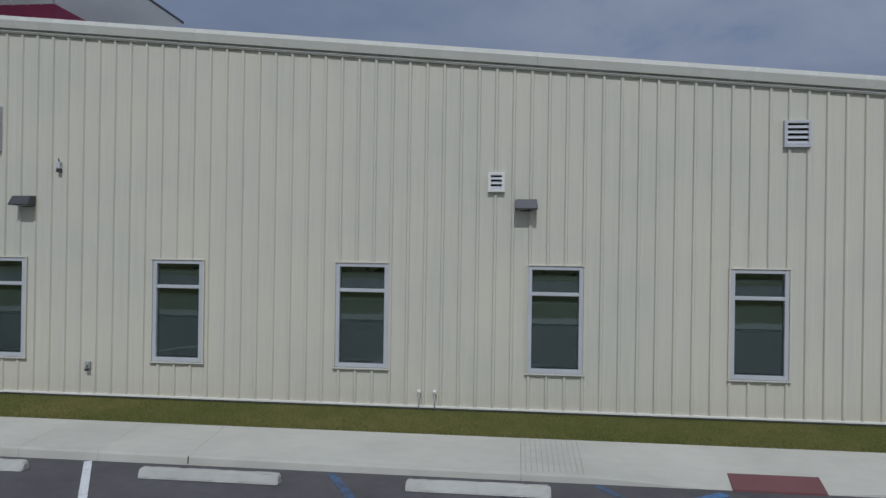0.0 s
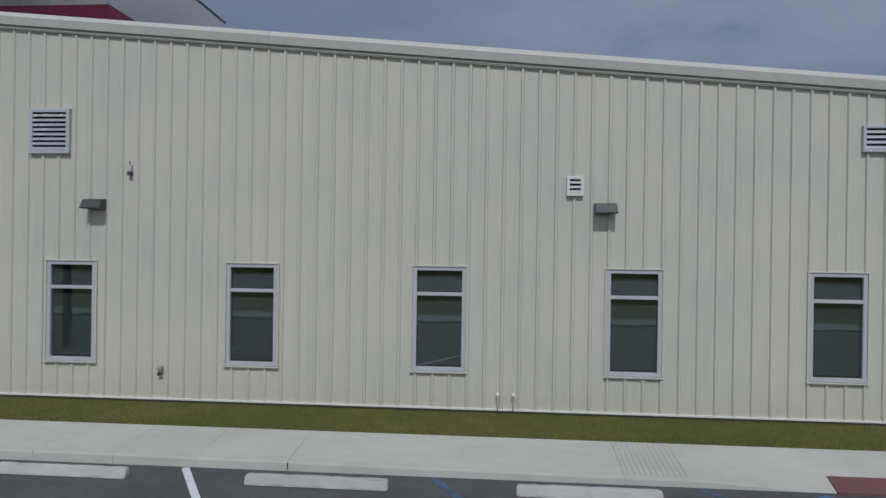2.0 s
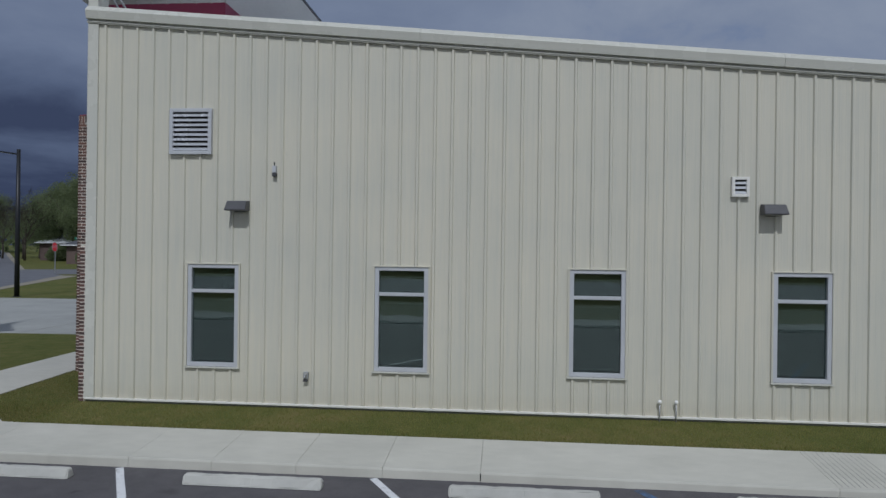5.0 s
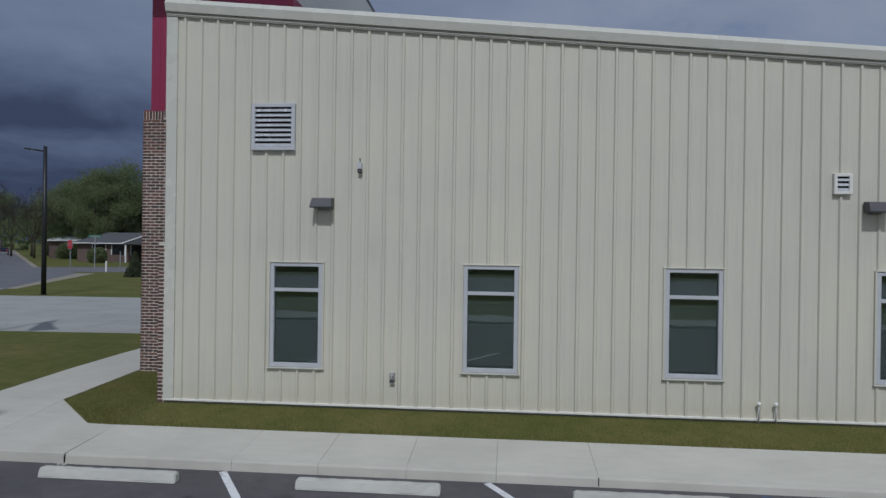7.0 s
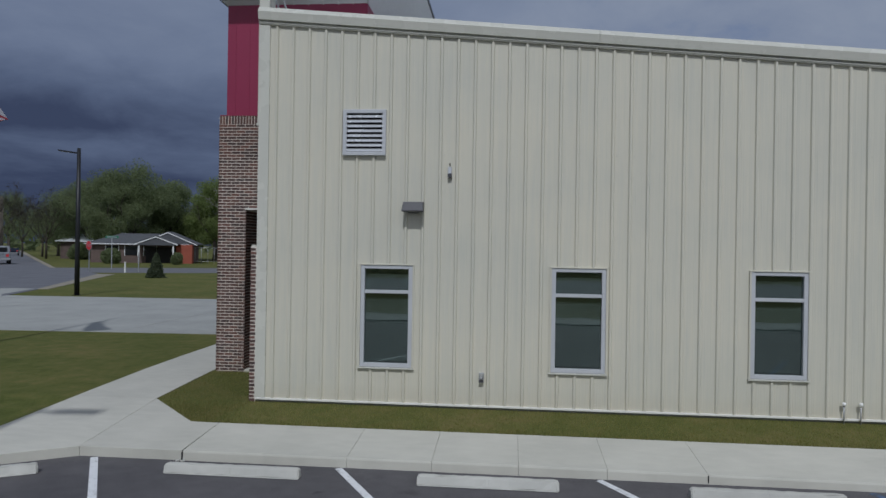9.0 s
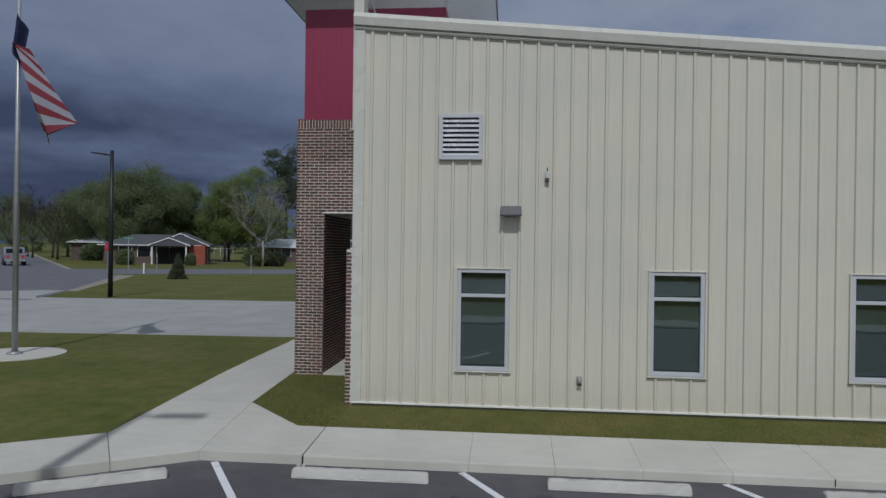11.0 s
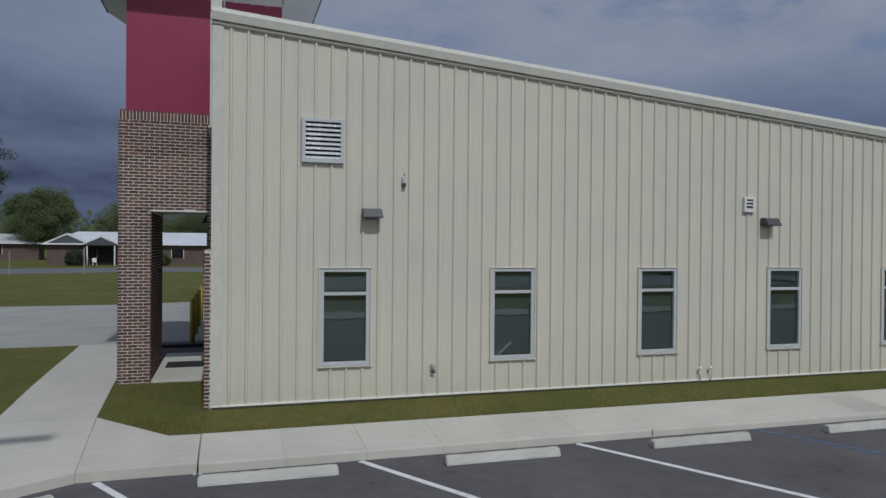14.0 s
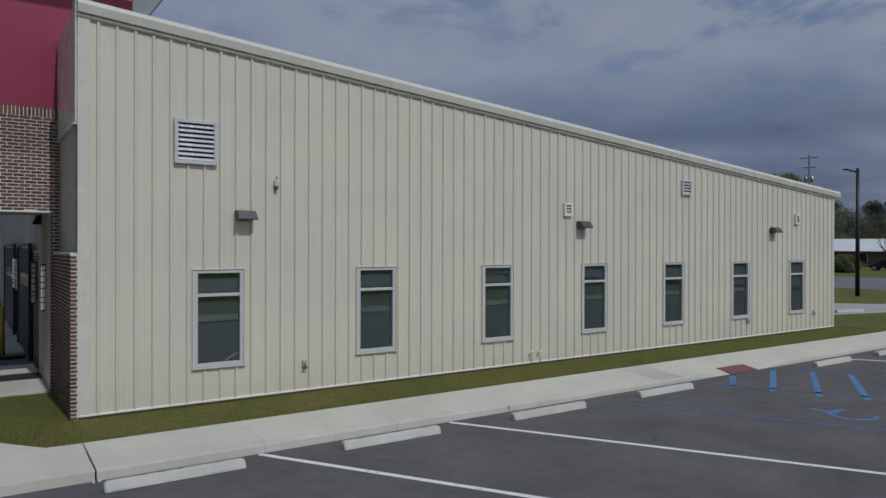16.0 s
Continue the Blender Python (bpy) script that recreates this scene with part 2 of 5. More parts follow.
M_SIDING = siding_material()
M_TRIM = varied("cream_trim", (0.52, 0.52, 0.465), (0.59, 0.585, 0.52), 1.5, 30, 0.27, 0.0, 0.08)
M_FLASH = varied("white_flashing", (0.66, 0.65, 0.60), (0.78, 0.77, 0.72), 3, 40, 0.4, 0.0, 0.08)
M_ALU = varied("aluminium", (0.47, 0.485, 0.51), (0.58, 0.595, 0.62), 2, 50, 0.36, 0.15, 0.06)
M_LOUVRE = varied("louvre_aluminium", (0.60, 0.62, 0.65), (0.74, 0.76, 0.79), 3, 60, 0.26, 0.55, 0.05)
# near-black that carries the shade inside openings as colour
M_DARK = varied("void_shade", (0.012, 0.012, 0.013), (0.02, 0.02, 0.021), 3, 40, 0.9)
M_LAMP = varied("bronze_grey_metal", (0.055, 0.055, 0.062), (0.085, 0.085, 0.092), 5, 60, 0.5, 0.2, 0.1)
M_LENS = varied("lamp_lens", (0.45, 0.45, 0.42), (0.55, 0.55, 0.5), 8, 60, 0.25)
M_BRICK1 = brick_material("brown_brick", True)
M_BRICKS = brick_material("brown_bricks", False)
M_MORTAR = varied("mortar", (0.62, 0.56, 0.49), (0.76, 0.70, 0.62), 4, 120, 0.9, 0, 0.4)
M_RED = varied("red_metal_panel", (0.215, 0.016, 0.056), (0.265, 0.022, 0.070), 0.8, 30, 0.42, 0, 0.06)
M_SOFFIT = varied("grey_soffit", (0.50, 0.52, 0.54), (0.62, 0.64, 0.66), 0.9, 20, 0.5, 0, 0.1, (1, 0.3, 1))
M_ROOF = varied("pale_metal_roof", (0.55, 0.56, 0.55), (0.66, 0.67, 0.66), 1, 20, 0.4, 0.2, 0.1)
M_GRASS = grass_material("lawn_grass", ((0.34, (0.056, 0.072, 0.016)), (0.46, (0.094, 0.108, 0.028)), (0.56, (0.135, 0.130, 0.042)), (0.68, (0.20, 0.150, 0.070))))
M_CONC = concrete_material("pale_concrete", (0.44, 0.432, 0.378), (0.55, 0.537, 0.472))
M_DRIVE = concrete_material("drive_concrete", (0.27, 0.275, 0.26), (0.37, 0.375, 0.35))
M_STREET = concrete_material("worn_street", (0.10, 0.102, 0.115), (0.155, 0.158, 0.172), 0.0)
M_STOP = concrete_material("cast_concrete", (0.40, 0.40, 0.37), (0.55, 0.545, 0.50), 0.12)
M_SAND = varied("sandy_dirt", (0.20, 0.18, 0.14), (0.32, 0.29, 0.23), 0.8, 20, 0.95, 0, 0.5)
M_ASPHALT = asphalt_material()
M_WHITE = paint_material("white_road_paint", (0.72, 0.73, 0.74), 0.36)
M_BLUE = paint_material("blue_road_paint", (0.075, 0.20, 0.42), 0.44)
M_BLUE_OLD = paint_material("worn_blue_paint", (0.070, 0.15, 0.30), 0.50)
M_PAD = varied("brick_red_pad", (0.145, 0.062, 0.064), (0.185, 0.078, 0.08), 2, 40, 0.8, 0, 0.3)
M_JOINT = varied("joint_shadow", (0.20, 0.20, 0.185), (0.29, 0.285, 0.265), 5, 60, 0.9)
M_GROOVE = varied("groove_shade", (0.30, 0.295, 0.27), (0.40, 0.39, 0.36), 5, 60, 0.9)
M_GLASS = glass_material()
M_CLEAR = bpy.data.materials.new("glass_inner_face")
M_CLEAR.use_nodes = True
M_CLEAR.node_tree.nodes.clear()
M_CLEAR.node_tree.links.new(M_CLEAR.node_tree.nodes.new("ShaderNodeBsdfTransparent").outputs[0], M_CLEAR.node_tree.nodes.new("ShaderNodeOutputMaterial").inputs[0])
M_BLIND = varied("blind_slats", (0.26, 0.28, 0.27), (0.34, 0.36, 0.35), 6, 50, 0.6)
M_ROOM = varied("room_paint", (0.30, 0.29, 0.27), (0.36, 0.35, 0.33), 1, 30, 0.8)
M_BLACK = varied("black_painted_metal", (0.010, 0.011, 0.013), (0.02, 0.021, 0.024), 3, 40, 0.45, 0.2)
M_PVC = varied("white_pvc", (0.72, 0.72, 0.69), (0.82, 0.82, 0.80), 8, 60, 0.35)
M_BARK = varied("bark", (0.06, 0.05, 0.042), (0.14, 0.12, 0.10), 2, 14, 0.95, 0, 0.8, (1, 1, 0.3))
M_PALEBARK = varied("pale_bark", (0.20, 0.19, 0.17), (0.32, 0.30, 0.27), 2, 14, 0.95, 0, 0.6, (1, 1, 0.3))
M_LEAF = leaf_material("oak_leaves", (0.145, 0.180, 0.090), (0.225, 0.270, 0.135))
# leaf colour greyed and lightened to imitate haze over the far tree line
M_LEAF_HAZE = leaf_material("hazed_leaves", (0.17, 0.18, 0.125), (0.25, 0.26, 0.18))
M_LEAF_L = leaf_material("fresh_leaves", (0.165, 0.215, 0.075), (0.255, 0.315, 0.115))
M_PINE = leaf_material("pine_needles", (0.070, 0.092, 0.056), (0.125, 0.150, 0.088))
M_TWIG = leaf_material("bare_twigs", (0.095, 0.085, 0.070), (0.16, 0.14, 0.115))
M_BLADE = leaf_material("grass_blades", (0.19, 0.215, 0.060), (0.36, 0.325, 0.135), 1.7)
M_YELLOW = varied("yellow_bollard_paint", (0.27, 0.21, 0.018), (0.36, 0.275, 0.03), 3, 40, 0.5)
M_FLAGR = varied("flag_red", (0.13, 0.010, 0.020), (0.18, 0.014, 0.028), 2, 30, 0.8)
M_FLAGW = varied("flag_white", (0.20, 0.205, 0.24), (0.29, 0.295, 0.33), 2, 30, 0.8)
M_FLAGB = varied("flag_blue", (0.012, 0.018, 0.07), (0.02, 0.03, 0.1), 2, 30, 0.8)
M_SHINGLE = varied("grey_shingles", (0.055, 0.058, 0.066), (0.10, 0.105, 0.115), 1.5, 25, 0.9, 0, 0.4)
M_WHITEROOF = varied("white_metal_roof", (0.52, 0.55, 0.58), (0.70, 0.73, 0.76), 0.6, 12, 0.45, 0.1, 0.1)
M_HOUSEBRICK = varied("house_brick", (0.085, 0.062, 0.056), (0.15, 0.108, 0.095), 1.2, 14, 0.9, 0, 0.3)
M_REDBRICK = varied("red_house_brick", (0.22, 0.055, 0.035), (0.33, 0.09, 0.055), 1.2, 14, 0.9, 0, 0.3)
M_HOUSEWHITE = varied("white_house_trim", (0.66, 0.67, 0.68), (0.78, 0.79, 0.80), 2, 20, 0.5)
M_STOPRED = varied("stop_sign_red", (0.42, 0.02, 0.025), (0.52, 0.03, 0.035), 4, 40, 0.5)
M_GALV = varied("galvanised_steel", (0.32, 0.33, 0.34), (0.45, 0.46, 0.47), 4, 50, 0.45, 0.6)
M_TYRE = varied("tyre_rubber", (0.012, 0.012, 0.012), (0.022, 0.022, 0.022), 6, 60, 0.9)
M_SILVER = varied("silver_car_paint", (0.22, 0.235, 0.26), (0.28, 0.30, 0.33), 2, 50, 0.3, 0.4)
M_NAVY = varied("dark_car_paint", (0.016, 0.022, 0.04), (0.025, 0.032, 0.055), 2, 50, 0.25, 0.3)
M_CARGLASS = varied("dark_car_glass", (0.012, 0.014, 0.016), (0.02, 0.022, 0.026), 2, 40, 0.08)
M_DOOR = varied("dark_door", (0.02, 0.02, 0.025), (0.035, 0.035, 0.04), 2, 40, 0.7)
M_MAT = varied("black_mat", (0.012, 0.012, 0.013), (0.025, 0.025, 0.026), 8, 90, 0.95, 0, 0.6)


# ---- building blocks ----
def part(name, bm, mat, parent=None, label=""):
    """Links a bmesh as one mesh object, under a thing or a part."""
    me = bpy.data.meshes.new(name)
    bm.to_mesh(me)
    bm.free()
    for x in (mat if isinstance(mat, (list, tuple)) else (mat,)):
        me.materials.append(x)
    ob = new(name, me)
    ob.parent = parent
    if label:
        ob["label"] = label
    return ob


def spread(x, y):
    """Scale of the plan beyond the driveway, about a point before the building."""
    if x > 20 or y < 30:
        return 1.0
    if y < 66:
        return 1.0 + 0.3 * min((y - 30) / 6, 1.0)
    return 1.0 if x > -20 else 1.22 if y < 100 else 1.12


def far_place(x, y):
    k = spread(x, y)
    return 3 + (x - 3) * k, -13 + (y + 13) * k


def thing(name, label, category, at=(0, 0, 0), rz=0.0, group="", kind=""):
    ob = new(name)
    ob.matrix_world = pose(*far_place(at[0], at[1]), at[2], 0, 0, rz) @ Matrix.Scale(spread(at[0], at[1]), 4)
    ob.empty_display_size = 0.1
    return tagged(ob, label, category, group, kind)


def box(bm, x0, x1, y0, y1, z0, z1, bevel=0.0, mat=0):
    v = [bm.verts.new(p) for p in ((x0, y0, z0), (x1, y0, z0), (x1, y1, z0), (x0, y1, z0), (x0, y0, z1), (x1, y0, z1), (x1, y1, z1), (x0, y1, z1))]
    fs = [bm.faces.new([v[i] for i in f]) for f in ((3, 2, 1, 0), (4, 5, 6, 7), (0, 1, 5, 4), (1, 2, 6, 5), (2, 3, 7, 6), (3, 0, 4, 7))]
    for f in fs:
        f.material_index = mat
    if bevel:
        edges = list({e for f in fs for e in f.edges})
        bmesh.ops.bevel(bm, geom=edges, offset=bevel, segments=1, affect="EDGES")
    return bm


def boxed(*a, **k):
    return box(bmesh.new(), *a, **k)


def prism(bm, ring, axis, a, b, mat=0):
    """Pulls a closed outline, given as pairs in the two other axes, from a to b along an axis."""
    def place(p, d):
        return {"x": (d, p[0], p[1]), "y": (p[0], d, p[1]), "z": (p[0], p[1], d)}[axis]
    lo, hi = [bm.verts.new(place(p, a)) for p in ring], [bm.verts.new(place(p, b)) for p in ring]
    fs = [bm.faces.new(lo[::-1]), bm.faces.new(hi)]
    n = len(ring)
    for i in range(n):
        fs.append(bm.faces.new((lo[i], lo[(i + 1) % n], hi[(i + 1) % n], hi[i])))
    for f in fs:
        f.material_index = mat
    bmesh.ops.recalc_face_normals(bm, faces=fs)
    return bm


def tube(bm, pts, radii, sides=8, mat=0):
    """A round limb through points, with a radius at each."""
    rings = []
    for i, p in enumerate(pts):
        d = (Vector(pts[min(i + 1, len(pts) - 1)]) - Vector(pts[max(i - 1, 0)])).normalized()
        u = d.cross(Vector((0.31, 0.95, 0.05))).normalized()
        w = d.cross(u)
        rings.append([bm.verts.new(Vector(p) + radii[i] * (math.cos(2 * math.pi * k / sides) * u + math.sin(2 * math.pi * k / sides) * w)) for k in range(sides)])
    for r, s in zip(rings, rings[1:]):
        for k in range(sides):
            f = bm.faces.new((r[k], r[(k + 1) % sides], s[(k + 1) % sides], s[k]))
            f.smooth, f.material_index = True, mat
    for r in (rings[0][::-1], rings[-1]):
        bm.faces.new(r).material_index = mat
    return bm


def slab_poly(bm, ring, bottom, mat=0):
    """A solid slab with a top of given corners (x, y, z) and a flat bottom."""
    top = [bm.verts.new(p) for p in ring]
    bot = [bm.verts.new((p[0], p[1], bottom)) for p in ring]
    fs = [bm.faces.new(top), bm.faces.new(bot[::-1])]
    n = len(ring)
    for i in range(n):
        fs.append(bm.faces.new((bot[i], bot[(i + 1) % n], top[(i + 1) % n], top[i])))
    bmesh.ops.recalc_face_normals(bm, faces=fs)
    return bm


def structure(ob, label, category):
    return tagged(ob, label, category, kind="structure")


# ---- the ground ----
LOT = -0.297


def kerb_y(x):
    """The kerb's front line: straight along the building, turning out at an angle past its corner."""
    return -2.70 if x > -1.69 else max(-2.70 + 0.67 * (x + 1.69), -8.0)


def lawn_z(x, y):
    k = kerb_y(x)
    if y > 0.4:
        return 0.03 * min(max((y - 0.4) / 2.2, 0.0), 1.0) * min(max((7.8 - y) / 3.0, 0.0), 1.0) * (x < 2)
    if y >= -0.1 and k > -2.71:
        return 0.0
    t = min(max((y - (k + 1.35)) / max(-0.1 - (k + 1.35), 0.1), 0.0), 1.0)
    return -0.085 * (1 - t)


bm = bmesh.new()
xs = [-2500, -900, -300, -120, -60, -30, -16] + [-12 + 0.5 * i for i in range(25)] + [2, 4, 6, 9, 12, 13, 14, 15, 16, 17, 18, 20, 23, 26, 29, 34, 42, 60, 120, 300, 900, 2500]
ys = [-2500, -900, -300, -120, -60, -30, -22, -16, -12] + [-9 + 0.4 * i for i in range(16)] + [-2.4, -2.0, -1.7, -1.36, -1.0, -0.6, -0.1, 0.4, 1.2, 2, 2.6, 4, 4.8, 6, 7.8, 14, 22, 30, 45, 60, 90, 140, 300, 900, 2500]
grid = [[bm.verts.new((x, y, lawn_z(x, y) - 0.02 * (y < -1.3) - 0.03 * (-4.7 < x < -0.4 and y < -0.2) if y > kerb_y(x) + 1.15 else -0.34)) for y in ys] for x in xs]
for i in range(len(xs) - 1):
    for j in range(len(ys) - 1):
        bm.faces.new((grid[i][j], grid[i + 1][j], grid[i + 1][j + 1], grid[i][j + 1]))
structure(part("ground", bm, M_GRASS), "mown lawn of olive green grass, patchy and dry", "lawn")

bm = bmesh.new()
edge = [(60, kerb_y(9))] + [(x, kerb_y(x)) for x in (26, 12, 0, -1.69, -4, -8.5)]
ring = [(60, -17.4, LOT)] + [(x, y + 0.12, LOT) for x, y in edge] + [(-30, -8, LOT), (-30, -17.4, LOT)]
slab_poly(bm, ring[::-1], -0.335)
structure(part("parking_lot", bm, M_ASPHALT), "dark worn asphalt of a car park with oil spots", "car park")
structure(part("road", boxed(-160, 160, -61.0, -39.0, -0.40, LOT + 0.01), M_STREET), "broad grey road across from the building", "road")
structure(part("far_pavement", boxed(-90, 90, -20.1, -17.42, -0.40, LOT + 0.09, bevel=0.03), M_DRIVE), "pale concrete pavement along the far side of the car park", "pavement")

bm = bmesh.new()
slab_poly(bm, [(-70, 5.6, 0.012), (-13, 8.75, 0.012), (-3.8, 9.3, 0.012), (-0.03, 9.5, 0.012), (-0.03, 25.0, 0.012), (-1.5, 24.8, 0.012), (-5, 23.7, 0.012), (-9, 23.5, 0.012), (-26, 22.6, 0.012), (-70, 20.5, 0.012)], -0.2)
drive = structure(part("driveway", bm, M_DRIVE), "broad pale concrete driveway with joints", "driveway")
for x in (-8.0, -17.6, -27.2):
    part("joint", boxed(x, x + 0.01, 9.2, 22.4, 0.0, 0.0165), M_GROOVE, drive)

bm = bmesh.new()
slab_poly(bm, [(-160, 44.0, 0.01), (-48, 47.0, 0.01), (-25, 58.0, 0.01), (-10, 65.0, 0.01), (40, 70.0, 0.01), (40, 82.0, 0.01), (-10, 79.0, 0.01), (-30, 73.5, 0.01), (-41, 68.0, 0.01), (-52, 61.0, 0.01), (-160, 56.0, 0.01)], -0.2)
structure(part("street", bm, M_STREET), "grey worn side street beyond the lawn", "street")
bm = bmesh.new()
pairs = (((-21.6, 21.0), (-40, 21)), ((-22.4, 23.4), (-42, 24)), ((-24.1, 28), (-46, 30)), ((-29.4, 40.3), (-54, 42)), ((-34, 50.5), (-62, 54)), ((-47.6, 63.4), (-72, 68)), ((-105, 138), (-122, 142)), ((-164, 215), (-182, 218)), ((-232, 302), (-250, 304)))
rows = [[bm.verts.new((*p, -0.2)), bm.verts.new((*p, 0.016)), bm.verts.new((*q, 0.016)), bm.verts.new((*q, -0.2))] for p, q in pairs]
for r, s in zip(rows, rows[1:]):
    for k in range(3):
        bm.faces.new((r[k], r[k + 1], s[k + 1], s[k]))
bmesh.ops.recalc_face_normals(bm, faces=bm.faces)
structure(part("road", bm, M_STREET), "grey asphalt road leading away past the houses", "road")
bm = bmesh.new()
slab_poly(bm, [(-30, 21.2, 0.022), (-29.6, 24.2, 0.022), (-26.0, 28.4, 0.022), (-24.5, 28.2, 0.022), (-23.0, 23.4, 0.022), (-21.6, 21.6, 0.022)][::-1], -0.2)
structure(part("road_apron", bm, M_DRIVE), "pale concrete apron where the driveway meets the road", "pavement")
for line in (((-24.1, 28.1), (-29.4, 40.4), (-33.6, 50.0)), ((-47.6, 63.4), (-105, 138), (-164, 215))):
    bm = bmesh.new()
    for k, ((xa, ya), (xb, yb)) in enumerate(zip(line, line[1:])):
        wa, wb = 0.5 + 0.5 * k, 1.0 + 0.5 * k
        slab_poly(bm, [(xa - 0.2, ya, 0.019), (xb - 0.2, yb, 0.019), (xb + wb, yb, 0.019), (xa + wa, ya, 0.019)][::-1], -0.2)
    structure(part("road_shoulder", bm, M_SAND), "sandy worn shoulder beside the road", "road edge")
bm = bmesh.new()
slab_poly(bm, [(28.5, 3.0, 0.012), (36.0, 1.4, 0.012), (62, -4.5, 0.012), (62, 2.0, 0.012), (39.0, 4.2, 0.012), (36.0, 7.5, 0.012), (36.0, 30, 0.012), (28.5, 30, 0.012)], -0.3)
structure(part("concrete_lot", bm, M_DRIVE), "pale concrete car park beside the building", "car park")
bm = bmesh.new()
slab_poly(bm, [(50, -60, 0.014), (72, -60, 0.014), (78, 120, 0.014), (57, 120, 0.014)], -0.3)
structure(part("side_road", bm, M_STREET), "grey asphalt road past the end of the building", "road")

# ---- the pavement along the building ----
pavement = structure(new("pavement"), "pale concrete pavement with a raised kerb and tooled joints", "pavement")
KB, KF = -1.37, -2.70


def dip(x):
    """How far the pavement is lowered: 1 at the ramp, 0 where the kerb stands full."""
    t = max(14.45 - x, x - 16.1, 0.0) / 1.35
    return 1.0 - min(t, 1.0)


def pave_z(x, t):
    """Height of the pavement: t is 0 at the grass and 1 at the kerb."""
    return -0.062 - (0.088 + 0.0055 * min(max(x - 5.0, 0.0), 7.0)) * t - 0.10 * dip(x) * t


joints = [-0.10 + 1.2265 * k for k in range(6)] + [7.385, 12.08, 26.9]
for a, b in zip(joints, joints[1:]):
    bm = bmesh.new()
    n, gap = max(4, round((b - a) / 0.4)), 0.002
    prof = ((KB, 0.0, 0), (KB - 0.03, 0.0, 1), (KF + 0.045, 0.965, 1), (KF + 0.012, 0.99, 1), (KF, 1.0, 0.55), (KF - 0.012, 1.0, 0))
    rows = []
    for i in range(n + 1):
        x = a + (0.011 if a == -0.10 else gap) + (b - a - 2 * gap) * i / n
        row = []
        for y, t, top in prof:
            z = pave_z(x, t)
            if top == 0.55:
                z -= 0.03 * (1 - dip(x))
            if top == 0:
                z = -0.40
            row.append(bm.verts.new((x, y, z)))
        rows.append(row)
    for r, s in zip(rows, rows[1:]):
        for k in range(len(prof) - 1):
            bm.faces.new((r[k], r[k + 1], s[k + 1], s[k]))
    bm.faces.new(rows[0])
    bm.faces.new(rows[-1][::-1])
    bmesh.ops.recalc_face_normals(bm, faces=bm.faces)
    part("slab", bm, M_CONC, pavement)
bm = bmesh.new()
slab_poly(bm, [(-0.2, KB + 0.0, -0.068), (26.9, KB, -0.068), (26.9, KF + 0.04, -0.325), (-0.2, KF + 0.04, -0.325)], -0.42)
part("joint_filler", bm, M_JOINT, pavement)


def pz(x, y):
    d = min((y - kerb_y(x)) * (0.78 if x < -2.5 else 1.0), 2.6)
    return -0.15 + min(d / 2.6, 1.0) * 0.155


def walk_slab(name, pts):
    bm = bmesh.new()
    slab_poly(bm, [(x, y, pz(x, y)) for x, y in pts], -0.42)
    bmesh.ops.bevel(bm, geom=[e for e in bm.edges if all(v.co.z > -0.4 for v in e.verts)], offset=0.004, segments=1, affect="EDGES")
    part(name, bm, M_CONC, pavement)


walk_slab("corner_slab", [(-0.112, -2.70), (-0.112, -1.37), (-0.6, -1.35), (-1.85, -0.10), (-1.69, -2.70)])
walk_slab("corner_slab", [(-1.694, -2.705), (-1.855, -0.10), (-3.43, -0.10), (-3.42, -2.22), (-2.69, kerb_y(-2.69))])
walk_slab("path_slab", [(-3.428, -2.228), (-8.5, -5.63), (-8.5, kerb_y(-8.5)), (-2.697, kerb_y(-2.697))])
cuts_y = [-0.116, 0.4, 1.5, 2.6, 4.8, 6.3, 7.8, 9.28]
bm = bmesh.new()
rows = []
for y in cuts_y:
    z = max(lawn_z(-3, y), 0.0) + (0.014 if y > 0 else 0.0068)
    xl, xr = -3.43 - 0.045 * y, -1.855 - 0.05 * (y + 0.1)
    rows.append([bm.verts.new(p) for p in ((xl, y, -0.3), (xl, y, z), (xr, y, z), (xr, y, -0.3))])
for r, s in zip(rows, rows[1:]):
    for k in range(3):
        bm.faces.new((r[k], r[k + 1], s[k + 1], s[k]))
bmesh.ops.recalc_face_normals(bm, faces=bm.faces)
part("path_slab", bm, M_CONC, pavement)
# grooves are thin strips on top, their shade put into a darker colour
for k in range(11):
    x = 12.14 + 0.078 * k
    bm = bmesh.new()
    slab_poly(bm, [(x, KB - 0.04, pave_z(x, 0.03) + 0.003), (x + 0.009, KB - 0.04, pave_z(x, 0.03) + 0.003), (x + 0.009, KF + 0.07, pave_z(x, 0.945) + 0.004), (x, KF + 0.07, pave_z(x, 0.945) + 0.004)], -0.3)
    part("groove", bm, M_GROOVE, pavement)
bm = bmesh.new()
slab_poly(bm, [(14.90, -2.25, pave_z(15, 0.66) + 0.008), (16.10, -2.25, pave_z(15, 0.66) + 0.008), (16.02, -2.74, pave_z(15, 0.97) + 0.014), (14.84, -2.74, pave_z(15, 0.97) + 0.014)], -0.45)
pad = tagged(part("tactile_pad", bm, M_PAD), "brick red tactile warning pad at the kerb ramp", "tactile pad")

